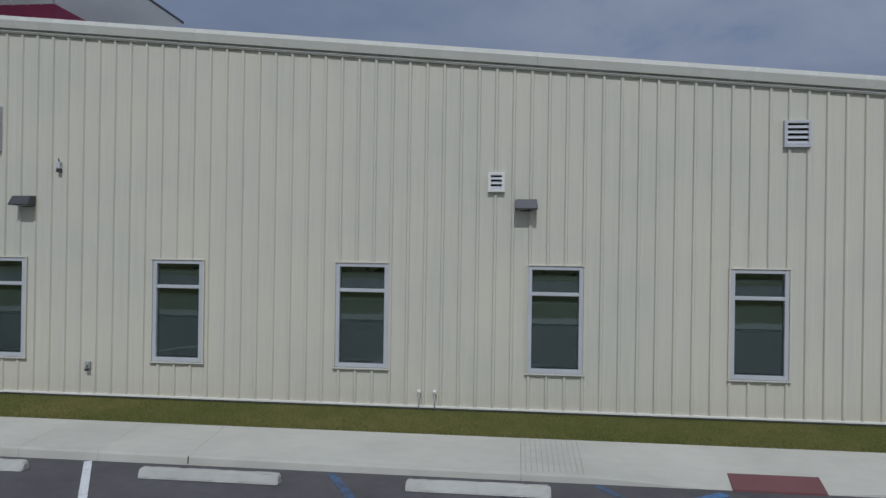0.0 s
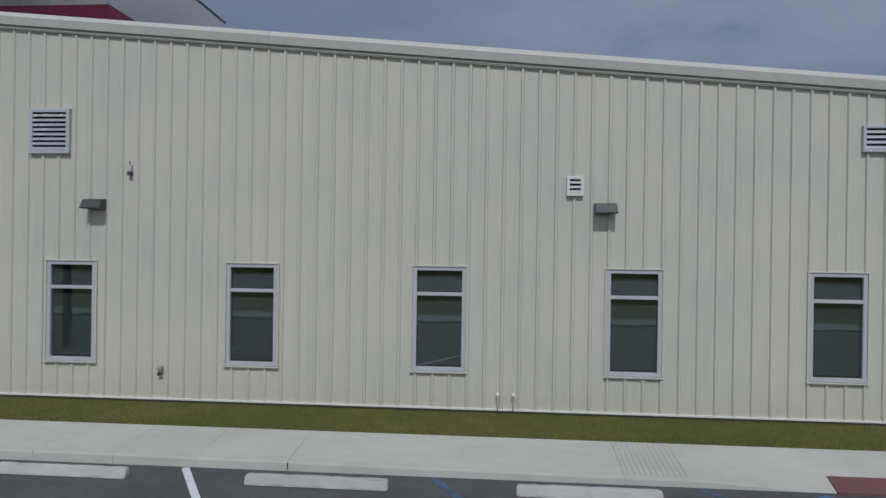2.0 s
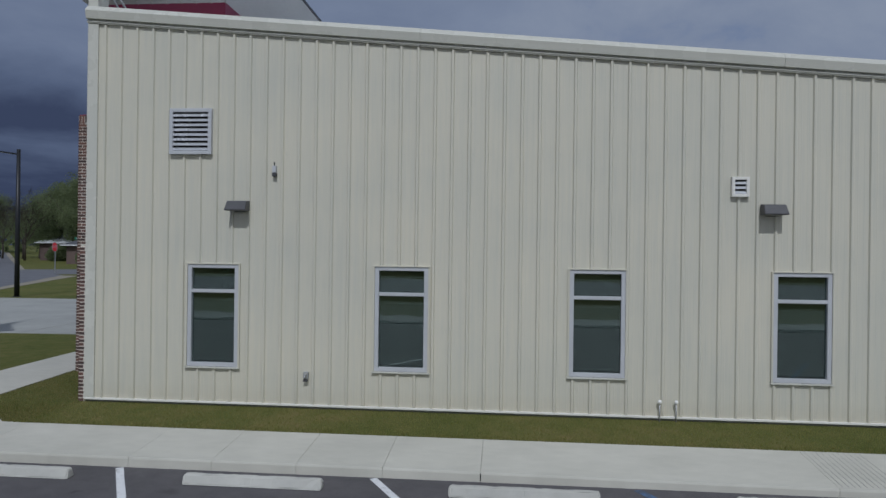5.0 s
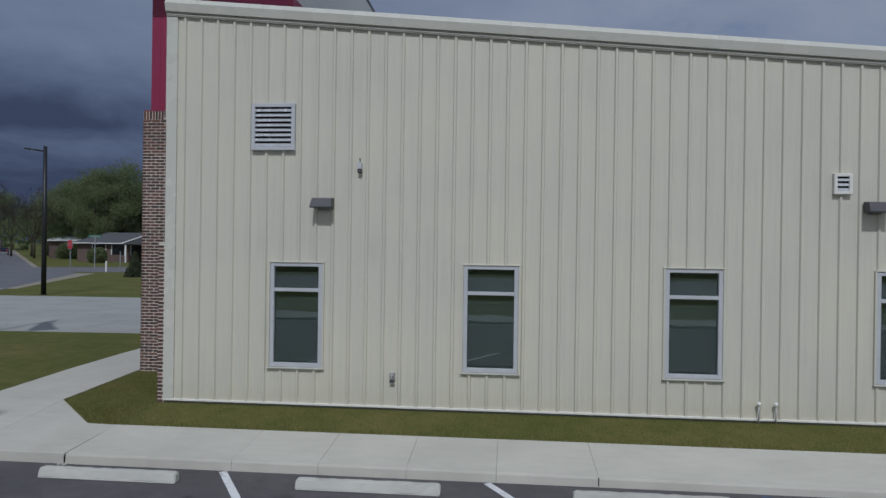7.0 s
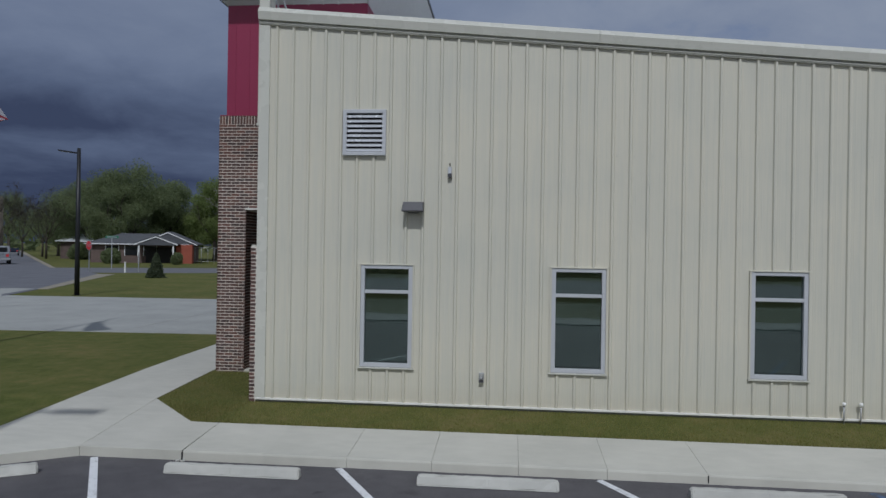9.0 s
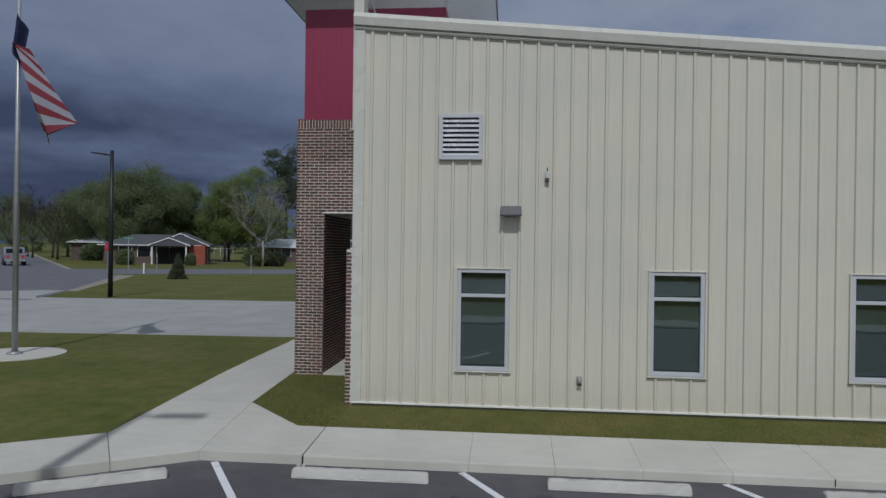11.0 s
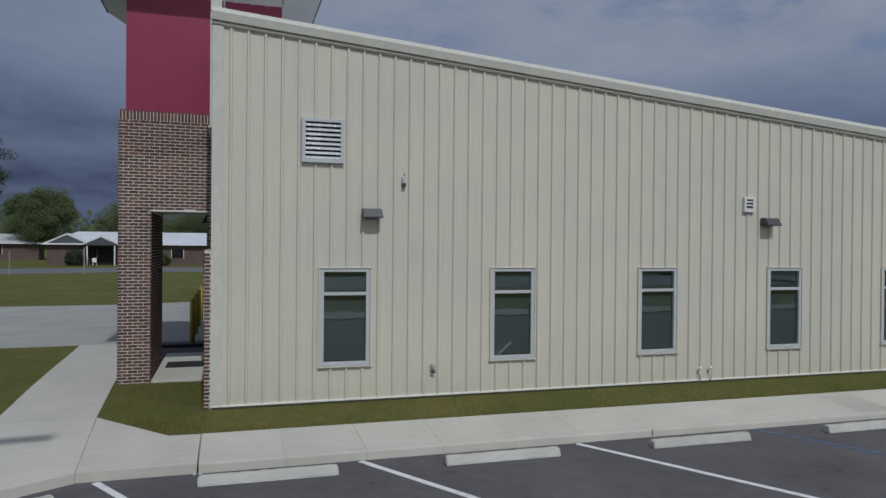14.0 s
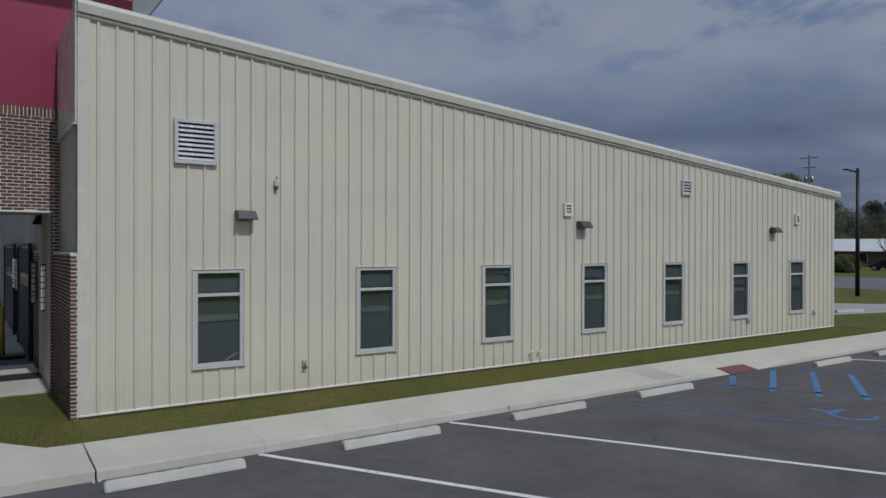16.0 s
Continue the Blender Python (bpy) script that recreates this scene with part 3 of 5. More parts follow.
# broken concrete where the kerb has spalled at an open joint
rngc = random.Random(5)
for k in range(9):
    bm = bmesh.new()
    bmesh.ops.create_icosphere(bm, subdivisions=1, radius=rngc.uniform(0.012, 0.032))
    for v in bm.verts:
        v.co *= rngc.uniform(0.6, 1.2)
    ob = tagged(part("concrete_chip", bm, M_STOP), "broken chip of concrete at the kerb", "rubble", "chips at the kerb")
    ob.location = (-0.10 + rngc.uniform(-0.06, 0.05), -2.735 + rngc.uniform(-0.05, 0.01), LOT + rngc.uniform(0.008, 0.016))
part("open_joint", boxed(-0.114, -0.092, KF - 0.014, KF + 0.06, -0.30, -0.175, bevel=0.005), M_DARK, pavement, "dark open joint in the kerb")
part("open_joint", boxed(7.381, 7.395, KF - 0.014, KF + 0.03, -0.28, -0.178, bevel=0.004), M_DARK, pavement, "dark open joint in the kerb")

# ---- road paint and wheel stops ----
def stripe(name, a, b, width, mat, label, group):
    d = (Vector((*b, 0)) - Vector((*a, 0))).normalized()
    s = Vector((-d.y, d.x, 0)) * width / 2
    bm = bmesh.new()
    p, q = Vector((*a, LOT + 0.004)), Vector((*b, LOT + 0.004))
    slab_poly(bm, [p + s, p - s, q - s, q + s], LOT - 0.01)
    return tagged(part(name, bm, mat), label, "road marking", group)


STALL = Vector((0.515, -0.857))
for x, dx in ((-1.43, 0.515), (2.25, 0.513), (5.915, 0.506)):
    stripe("stall_line", (x, -2.75), (x + 7.2 * dx, -2.75 - 7.2 * math.sqrt(1 - dx * dx)), 0.105, M_WHITE, "worn white painted line between angled parking stalls", "stall lines")
stripe("stall_line", (19.95, -2.95), (19.95 + 7 * STALL.x, -2.95 + 7 * STALL.y), 0.105, M_WHITE, "worn white painted line between angled parking stalls", "stall lines")
for x in (9.48, 13.10, 16.75):
    stripe("disabled_bay_line", (x, -2.77), (x + 7.0 * 0.475, -2.77 - 7.0 * 0.88), 0.12, M_BLUE_OLD, "faded blue painted line of a disabled bay", "blue bay lines")
for a, b in (((14.70, -2.86), (13.40, -3.73)), ((16.38, -2.97), (13.68, -4.56)), ((17.02, -3.68), (14.03, -5.44)), ((17.40, -4.47), (14.52, -6.23))):
    stripe("aisle_stripe", a, b, 0.15, M_BLUE, "blue painted hatching of an access aisle", "blue aisle stripes")
bm = bmesh.new()
for k in range(14):
    a0, a1 = math.pi * (0.2 + 1.5 * k / 14), math.pi * (0.2 + 1.5 * (k + 1) / 14)
    ring = [(12.85 + r * math.cos(t), -6.7 + r * math.sin(t), LOT + 0.004) for r, t in ((0.36, a0), (0.46, a0), (0.46, a1), (0.36, a1))]
    slab_poly(bm, ring[::-1], LOT - 0.01)
slab_poly(bm, [(12.75, -6.5, LOT + 0.0045), (12.75, -5.95, LOT + 0.0045), (12.62, -5.95, LOT + 0.0045), (12.62, -6.5, LOT + 0.0045)], LOT - 0.01)
slab_poly(bm, [(12.64, -6.42, LOT + 0.005), (13.2, -6.42, LOT + 0.005), (13.2, -6.30, LOT + 0.005), (12.64, -6.30, LOT + 0.005)], LOT - 0.01)
tagged(part("bay_symbol", bm, M_BLUE), "worn blue painted symbol on the asphalt", "road marking")


def wheel_stop(x, y, length, rz):
    t = thing("wheel_stop", "cast concrete wheel stop on the asphalt, chipped and stained", "wheel stop", (x, y, LOT), rz, "wheel stops")
    bm = bmesh.new()
    h, w = 0.135, 0.085
    secs = []
    for px, k in ((-length / 2, 0.86), (-length / 2 + 0.03, 1.0), (0, 1.0), (length / 2 - 0.03, 1.0), (length / 2, 0.86)):
        prof = ((-w, 0), (-w, 0.02), (-w * 0.60, h * k), (w * 0.60, h * k), (w, 0.02), (w, 0))
        secs.append([bm.verts.new((px, py, pz_)) for py, pz_ in prof])
    for r, s in zip(secs, secs[1:]):
        for i in range(6):
            bm.faces.new((r[i], s[i], s[(i + 1) % 6], r[(i + 1) % 6]))
    bm.faces.new(secs[0])
    bm.faces.new(secs[-1][::-1])
    bmesh.ops.recalc_face_normals(bm, faces=bm.faces)
    bmesh.ops.bevel(bm, geom=list(bm.edges), offset=0.012, segments=2, affect="EDGES")
    chips = random.Random(int(x * 100))
    bmesh.ops.subdivide_edges(bm, edges=[e for e in bm.edges if e.calc_length() > 0.3], cuts=9)
    for v in bm.verts:
        if v.co.z > 0.01 and chips.random() < 0.3:
            v.co += Vector((chips.uniform(-0.006, 0.006), chips.uniform(0, 0.010) * (1 if v.co.y < 0 else -1), -chips.uniform(0, 0.010)))
    part("body", bm, M_STOP, t)
    for sx in (-0.62, 0.62):
        bm = bmesh.new()
        tube(bm, ((sx, 0, h - 0.01), (sx, 0, h + 0.006)), (0.013, 0.013), 8)
        part("steel_pin", bm, M_GALV, t, "rusty steel pin head")
    return t


for x0, x1, y in ((-0.08, 1.83, -3.24), (3.45, 5.33, -3.25), (7.0, 8.92, -3.28), (10.60, 12.45, -3.27), (17.85, 19.75, -3.33), (21.4, 23.2, -3.33)):
    wheel_stop((x0 + x1) / 2, y, x1 - x0, 0.0)
wheel_stop(-2.57, -3.97, 1.83, 31.0)
for x in (32.5, 36.4):
    y = 9.6 - 0.21 * x
    t = wheel_stop(x, y, 1.8, -12.0)
    t.matrix_world = pose(x, y, 0.012, 0, 0, -12)

# ---- the long metal-clad building ----
EAST, DEEP = 25.45, 30.0
RAKE = 0.0832


def eave_z(x):
    return 7.005 - RAKE * x


WINDOWS = [1.945, 5.385, 8.795, 12.185, 15.57, 19.0, 22.42]
WW, WZ0, WZ1 = 0.955, 0.70, 2.555      # opening in the cladding
PITCH, RIB0 = 0.3052, 0.316


def clad_profile(x0, x1, first):
    """Break points (x, depth) of ribbed cladding between x0 and x1."""
    pts = [(x0, 0.0)]
    k = math.floor((x0 - first) / PITCH) - 1
    while first + PITCH * k < x1 + PITCH:
        c = first + PITCH * k
        for dx, d in ((-0.034, 0.0), (-0.017, 0.034), (0.017, 0.034), (0.034, 0.0), (0.092, 0.0), (0.101, 0.0018), (0.110, 0.0), (0.194, 0.0), (0.203, 0.0018), (0.212, 0.0)):
            if x0 + 0.002 < c + dx < x1 - 0.002:
                pts.append((c + dx, d))
        k += 1
    pts.append((x1, 0.0))
    return pts


def depth_at(pts, x):
    for (a, da), (b, db) in zip(pts, pts[1:]):
        if a <= x <= b:
            return da + (db - da) * (x - a) / max(b - a, 1e-6)
    return 0.0


wall_south = structure(new("wall_south"), "long wall of cream ribbed metal cladding", "wall")
base = clad_profile(0.17, EAST - 0.08, RIB0)
cuts = sorted({x for w in WINDOWS for x in (w, w + WW)} | {RIB0 + 0.06 + 3 * PITCH * k for k in range(29) if RIB0 + 0.06 + 3 * PITCH * k < EAST - 0.1})
pts = sorted(base + [(c, depth_at(base, c)) for c in cuts])
sheets = {}
for (a, da), (b, db) in zip(pts, pts[1:]):
    if b - a < 1e-5:
        continue
    mid = (a + b) / 2
    sheets.setdefault(math.floor((mid - RIB0 - 0.06) / (3 * PITCH)), []).append((a, da, b, db))
for key in sorted(sheets):
    bm = bmesh.new()
    for a, da, b, db in sheets[key]:
        mid = (a + b) / 2
        holes = [w for w in WINDOWS if w < mid < w + WW]
        spans = [(0.075, WZ0), (WZ1, None)] if holes else [(0.075, None)]
        for z0, z1 in spans:
            za, zb = (eave_z(a) + 0.05, eave_z(b) + 0.05) if z1 is None else (z1, z1)
            bm.faces.new([bm.verts.new(p) for p in ((a, -da, z0), (b, -db, z0), (b, -db, zb), (a, -da, za))])
    bmesh.ops.remove_doubles(bm, verts=bm.verts, dist=0.0005)
    part("sheet", bm, M_SIDING, wall_south)
# the structure behind the cladding, cut through at the windows
bm = bmesh.new()
edges = [0.0] + [x for w in WINDOWS for x in (w, w + WW)] + [EAST]
for i in range(0, len(edges), 2):
    a, b = edges[i], edges[i + 1]
    prism(bm, [(a, -0.3), (b, -0.3), (b, eave_z(b)), (a, eave_z(a))], "y", 0.012, 0.20)
for w in WINDOWS:
    prism(bm, [(w, -0.3), (w + WW, -0.3), (w + WW, WZ0 + 0.0), (w, WZ0 + 0.0)], "y", 0.012, 0.20)
    prism(bm, [(w, WZ1), (w + WW, WZ1), (w + WW, eave_z(w + WW)), (w, eave_z(w))], "y", 0.012, 0.20)
part("wall_core", bm, M_ROOM, wall_south, "painted inner face of the wall")
part("base_flashing", boxed(0.0, EAST, -0.050, 0.010, 0.042, 0.076, bevel=0.004), M_FLASH, wall_south, "white base flashing")
part("corner_trim", boxed(-0.012, 0.185, -0.038, 0.010, 0.075, eave_z(0.2) - 0.045, bevel=0.006), M_TRIM, wall_south, "cream metal corner trim")
part("corner_trim", boxed(EAST - 0.10, EAST + 0.012, -0.038, 0.010, 0.075, eave_z(EAST) - 0.045, bevel=0.006), M_TRIM, wall_south, "cream metal corner trim")
# grey strip painted in for the shaded gap below the flashing
part("foundation", boxed(0.01, EAST - 0.01, 0.003, 0.011, -0.25, 0.040), M_JOINT, wall_south, "foundation edge, darkened for shade under the flashing")
# screw heads in rows along the girts
bm = bmesh.new()
for z in (0.16, 2.72, 4.55):
    for k in range(82):
        x = RIB0 + PITCH * k + 0.065
        if x < EAST - 0.1 and not any(w - 0.03 < x < w + WW + 0.03 and WZ0 - 0.06 < z < WZ1 + 0.03 for w in WINDOWS):
            box(bm, x - 0.007, x + 0.007, -0.007, 0.0, z - 0.007, z + 0.007)
tagged(part("screws", bm, M_TRIM, wall_south), kind="stuff")

# rake trim: sculpted box section following the roof's slope, in lengths that lap
rake = structure(new("rake_trim"), "cream metal rake trim along the roof's sloping edge", "trim")
lengths = [-0.02, 6.15, 12.3, 18.45, EAST + 0.33]
for i, (a, b) in enumerate(zip(lengths, lengths[1:])):
    b = b - 0.004 if i < 3 else b
    bm = bmesh.new()
    prof = ((0.05, -0.048), (-0.052, -0.048), (-0.056, -0.032), (-0.068, -0.026), (-0.068, -0.010), (-0.046, -0.004), (-0.046, 0.018), (-0.096, 0.018), (-0.106, 0.026), (-0.134, 0.166), (-0.128, 0.180), (-0.060, 0.262), (-0.02, 0.270), (0.30, 0.262), (0.30, 0.225), (0.05, 0.225))
    va = [bm.verts.new((a, y, eave_z(a) + z)) for y, z in prof]
    vb = [bm.verts.new((b, y, eave_z(b) + z)) for y, z in prof]
    for k in range(len(prof)):
        bm.faces.new((va[k], va[(k + 1) % len(prof)], vb[(k + 1) % len(prof)], vb[k]))
    bm.faces.new(va[::-1])
    bm.faces.new(vb)
    bmesh.ops.recalc_face_normals(bm, faces=bm.faces)
    part("trim_length", bm, M_TRIM, rake)
part("gutter", prism(bmesh.new(), [(EAST + 0.02, eave_z(EAST) - 0.02), (EAST + 0.22, eave_z(EAST) - 0.02), (EAST + 0.26, eave_z(EAST) + 0.13), (EAST + 0.02, eave_z(EAST) + 0.13)], "y", -0.02, DEEP), M_TRIM, rake, "cream eaves gutter")

bm = bmesh.new()
prism(bm, [(-0.02, eave_z(-0.02) + 0.10), (EAST + 0.2, eave_z(EAST + 0.2) + 0.10), (EAST + 0.2, eave_z(EAST + 0.2) + 0.19), (-0.02, eave_z(-0.02) + 0.19)], "y", 0.06, DEEP)
structure(part("roof", bm, M_ROOF), "pale low-pitched metal roof", "roof")
bm = bmesh.new()
box(bm, 0.0, EAST, DEEP - 0.2, DEEP, -0.3, eave_z(EAST))
structure(part("wall_north", bm, M_SIDING), "cream metal rear wall", "wall")
bm = bmesh.new()
box(bm, EAST - 0.2, EAST, 0.204, DEEP - 0.204, -0.3, eave_z(EAST) + 0.05)
structure(part("wall_east", bm, M_SIDING), "cream metal end wall", "wall")
structure(part("floor", boxed(0.25, EAST - 0.21, 0.21, DEEP - 0.21, -0.1, 0.02), M_ROOM), "dull indoor floor", "floor")
structure(part("partition", boxed(0.25, EAST - 0.21, 4.2, 4.3, 0.021, 4.6), M_ROOM), "plain inner partition wall", "wall")

# front wall, facing the entrance: ribbed cladding above a brick wainscot, running up as a parapet
wall_west = structure(new("wall_west"), "entrance front of cream ribbed metal over brown brick", "wall")
part("wall_core", boxed(0.012, 0.20, 0.204, DEEP - 0.21, -0.3, 7.0), M_ROOM, wall_west)
bm = bmesh.new()
pw = clad_profile(0.02, 12.0, 0.20)
for (a, da), (b, db) in zip(pw, pw[1:]):
    bm.faces.new([bm.verts.new(p) for p in ((-da, b, 2.9), (-da, a, 2.9), (-da, a, 7.18), (-da, b, 7.18))])
bmesh.ops.remove_doubles(bm, verts=bm.verts, dist=0.0005)
part("sheet", bm, M_SIDING, wall_west)
part("parapet", boxed(-0.04, 0.15, 0.006, 0.34, 7.20, 8.10), M_TRIM, wall_west, "cream parapet above the roof")
part("parapet_cap", boxed(-0.06, 0.18, 0.0, 0.36, 8.10, 8.16, bevel=0.008), M_TRIM, wall_west, "cream parapet cap")
part("brace", tube(bmesh.new(), ((0.14, 0.30, 7.92), (0.23, 1.35, 7.20)), (0.018, 0.018), 8), M_ALU, wall_west, "slim metal parapet brace")
part("brace", tube(bmesh.new(), ((0.02, 0.30, 7.92), (0.06, 1.35, 7.20)), (0.018, 0.018), 8), M_ALU, wall_west, "slim metal parapet brace")
part("upper_panel", boxed(-0.046, 0.0, 0.012, 2.70, 5.14, 7.19), M_TRIM, wall_west, "smooth cream panel above the ledge")
part("ledge", boxed(-0.075, -0.0, 0.014, 2.71, 5.10, 5.138, bevel=0.006), M_TRIM, wall_west, "cream metal ledge flashing")
part("sill_course", boxed(-0.124, 0.0, 0.004, 12.0, 2.862, 2.885, bevel=0.006), M_TRIM, wall_west, "pale sill course on the brick")


# ---- windows ----
def window(i, x):
    w = structure(new(f"window_{i}"), "aluminium window with a transom, dark glass and lowered blinds", "window")
    w.matrix_world = pose(x, 0, 0)
    t = 0.030
    for name, dims in (("trim", (-0.028, t - 0.028, -0.046, 0.0, WZ0, WZ1)), ("trim", (WW - t + 0.028, WW + 0.028, -0.046, 0.0, WZ0, WZ1)), ("trim", (-0.028, WW + 0.028, -0.050, 0.0, WZ1, WZ1 + 0.020))):
        part(name, boxed(*dims, bevel=0.003), M_SIDING, w, "cream cladding trim")
    part("sill", prism(bmesh.new(), [(-0.062, WZ0 - 0.020), (0.0, WZ0 - 0.020), (0.0, WZ0 + 0.006), (-0.062, WZ0 - 0.004)], "x", -0.035, WW + 0.035), M_TRIM, w, "white sill flashing")
    f0, f1, g0, g1 = t - 0.026, WW - t + 0.026, WZ0 + 0.007, WZ1 - 0.002
    fr = 0.072
    for dims in ((f0, f0 + fr, -0.030, 0.11, g0, g1), (f1 - fr, f1, -0.030, 0.11, g0, g1), (f0 + fr, f1 - fr, -0.030, 0.11, g0, g0 + 0.072), (f0 + fr, f1 - fr, -0.030, 0.11, g1 - 0.065, g1), (f0 + fr, f1 - fr, -0.026, 0.10, 2.042, 2.104)):
        part("frame_member", boxed(*dims, bevel=0.005), M_ALU, w)
    for z0, z1 in ((g0 + 0.072, 2.042), (2.104, g1 - 0.065)):
        bm = boxed(f0 + fr, f1 - fr, 0.030, 0.036, z0, z1)
        bm.faces.ensure_lookup_table()
        for f in bm.faces:
            f.material_index = 0 if f.normal.y < -0.5 or f.calc_center_median().y < 0.0301 else 1
        p = part("pane", bm, (M_GLASS, M_CLEAR), w, "dark tinted glass pane")
        p.visible_shadow = False
    bm = bmesh.new()
    rng = random.Random(i)
    z = WZ0 + 0.13
    while z < WZ1 - 0.08:
        d = rng.uniform(-0.002, 0.002)
        v = [bm.verts.new(q) for q in ((0.085, 0.062, z + d), (WW - 0.085, 0.062, z + d), (WW - 0.085, 0.080, z + 0.046), (0.085, 0.080, z + 0.046))]
        bm.faces.new(v)
        z += 0.048
    b = part("blind", bm, M_BLIND, w, "pale horizontal slat blind")
    b["kind"] = "stuff"
    part("bottom_rail", boxed(0.085, WW - 0.085, 0.056, 0.084, WZ0 + 0.105, WZ0 + 0.127), M_BLIND, w)
    return w


for i, x in enumerate(WINDOWS):
    window(i + 1, x)


# ---- fittings on the wall ----
def wall_lamp(x):
    t = thing("wall_lamp", "dark grey hooded wall lamp on the metal cladding", "wall lamp", (x, -0.03, 3.52), 0, "wall lamps")
    bm = bmesh.new()
    v = [bm.verts.new(p) for p in ((-0.185, 0, 0.0), (0.185, 0, 0.0), (0.195, -0.25, 0.0), (-0.195, -0.25, 0.0), (-0.185, 0, 0.185), (0.185, 0, 0.185), (0.175, -0.16, 0.175), (-0.175, -0.16, 0.175), (-0.195, -0.255, 0.02), (0.195, -0.255, 0.02))]
    for f in ((4, 5, 6, 7), (7, 6, 9, 8), (8, 9, 2, 3), (0, 4, 7, 8, 3), (1, 2, 9, 6, 5), (0, 1, 5, 4), (3, 2, 1, 0)):
        bm.faces.new([v[k] for k in f])
    bmesh.ops.recalc_face_normals(bm, faces=bm.faces)
    bmesh.ops.bevel(bm, geom=list(bm.edges), offset=0.006, segments=1, affect="EDGES")
    part("hood", bm, M_LAMP, t)
    part("back_plate", boxed(-0.10, 0.10, -0.004, 0.025, -0.02, 0.10), M_LAMP, t)
    part("lens", boxed(-0.14, 0.14, -0.21, -0.05, -0.006, -0.001, bevel=0.002), M_LENS, t, "pale glass lens")
    return t


for x in (2.905, 12.14, 21.35):
    wall_lamp(x)


def wall_vent(x0, x1, z0, z1, slats, label):
    t = thing("wall_vent", label, "vent", ((x0 + x1) / 2, -0.052, (z0 + z1) / 2), 0, "wall vents")
    w, h = (x1 - x0) / 2, (z1 - z0) / 2
    fr = 0.066 if w > 0.3 else 0.05
    for dims in ((-w, -w + fr, -0.03, 0.05, -h, h), (w - fr, w, -0.03, 0.05, -h, h), (-w + fr, w - fr, -0.03, 0.05, h - fr, h), (-w + fr, w - fr, -0.03, 0.05, -h, -h + fr)):
        part("frame", boxed(*dims, bevel=0.004), M_FLASH if w < 0.17 else M_ALU, t)
    # black sheet behind the slats paints the opening's shade
    part("backing", boxed(-w + fr, w - fr, 0.012, 0.02, -h + fr, h - fr), M_DARK, t, "dark sheet for the shaded opening")
    step = (2 * h - 2 * fr) / slats
    for k in range(slats):
        z = -h + fr + step * (k + 0.5)
        bm = bmesh.new()
        prism(bm, [(-0.026, z - step * 0.40), (-0.022, z - step * 0.46), (0.009, z + step * 0.10), (0.006, z + step * 0.16)], "x", -w + fr, w - fr)
        part("slat", bm, M_LOUVRE, t)
    return t


wall_vent(1.585, 2.375, 4.54, 5.37, 8, "large aluminium louvre vent high on the cladding")
wall_vent(11.475, 11.765, 3.825, 4.165, 3, "small bright aluminium vent beside a wall lamp")
wall_vent(16.39, 16.825, 4.60, 5.05, 4, "square aluminium vent near the roof edge")
wall_vent(22.72, 23.03, 3.84, 4.19, 3, "small aluminium vent near the building's end")

sensor = thing("outdoor_sensor", "small grey weather sensor box with a stub aerial", "sensor", (3.545, -0.03, 4.27))
part("housing", boxed(-0.034, 0.034, -0.06, 0.03, -0.06, 0.065, bevel=0.008), M_ALU, sensor)
part("cap", boxed(-0.036, 0.036, -0.062, 0.03, -0.125, -0.062, bevel=0.006), M_LAMP, sensor, "dark lower cap")
part("aerial", tube(bmesh.new(), ((0, -0.03, 0.06), (0.004, -0.032, 0.10), (0.002, -0.05, 0.125)), (0.010, 0.010, 0.012), 8), M_BLACK, sensor, "short black aerial")


def hose_tap(x, z):
    t = thing("hose_tap", "recessed metal hose tap box on the cladding", "hose tap", (x, -0.03, z), 0, "hose taps")
    part("box", boxed(-0.045, 0.045, -0.03, 0.03, -0.06, 0.06, bevel=0.006), M_GALV, t)
    part("opening", boxed(-0.025, 0.025, -0.034, -0.028, -0.03, 0.04), M_LENS, t, "pale inner plate")
    part("spout", tube(bmesh.new(), ((0, -0.03, 0.0), (0, -0.085, -0.005), (0, -0.105, -0.04)), (0.014, 0.016, 0.012), 8), M_GALV, t)
    part("handle", boxed(-0.03, 0.03, -0.075, -0.06, 0.018, 0.032, bevel=0.004), M_GALV, t)
    part("cover", boxed(-0.042, 0.042, -0.06, -0.03, -0.11, -0.062, bevel=0.008), M_LAMP, t, "dark hanging cover")
    return t


hose_tap(4.165, 0.60)
hose_tap(19.85, 0.60)
hose_tap(24.0, 0.66)
for x in (10.325, 10.60):
    t = thing("clean_out_pipe", "thin white plastic pipe with a domed cap against the wall", "pipe", (x, -0.09, 0.0), 0, "pipes at the wall")
    part("pipe", tube(bmesh.new(), ((0, 0, -0.05), (0, 0, 0.31)), (0.011, 0.011), 10), M_GALV, t)
    part("cap", tube(bmesh.new(), ((0, 0, 0.30), (0, 0, 0.315), (0, 0, 0.35), (0, 0, 0.366)), (0.016, 0.034, 0.034, 0.018), 12), M_PVC, t, "white domed cap")

# ---- the entrance porch and its tower ----
PX0, PX1, PY0, PY1 = -1.92, -0.005, 2.72, 5.3
OPEN_X, JAMB_X, OPEN_Z, TOP = -1.29, -0.16, 3.75, 5.80
porch = thing("entrance_porch", "brown brick entrance porch with a red metal tower above", "porch", (0, 0, 0))
bm = bmesh.new()
box(bm, PX0 - 0.006, OPEN_X + 0.006, PY0 - 0.006, PY1 - 0.012, -0.2, OPEN_Z)
box(bm, JAMB_X - 0.002, PX1, PY0 - 0.006, PY1 - 0.012, -0.2, OPEN_Z)
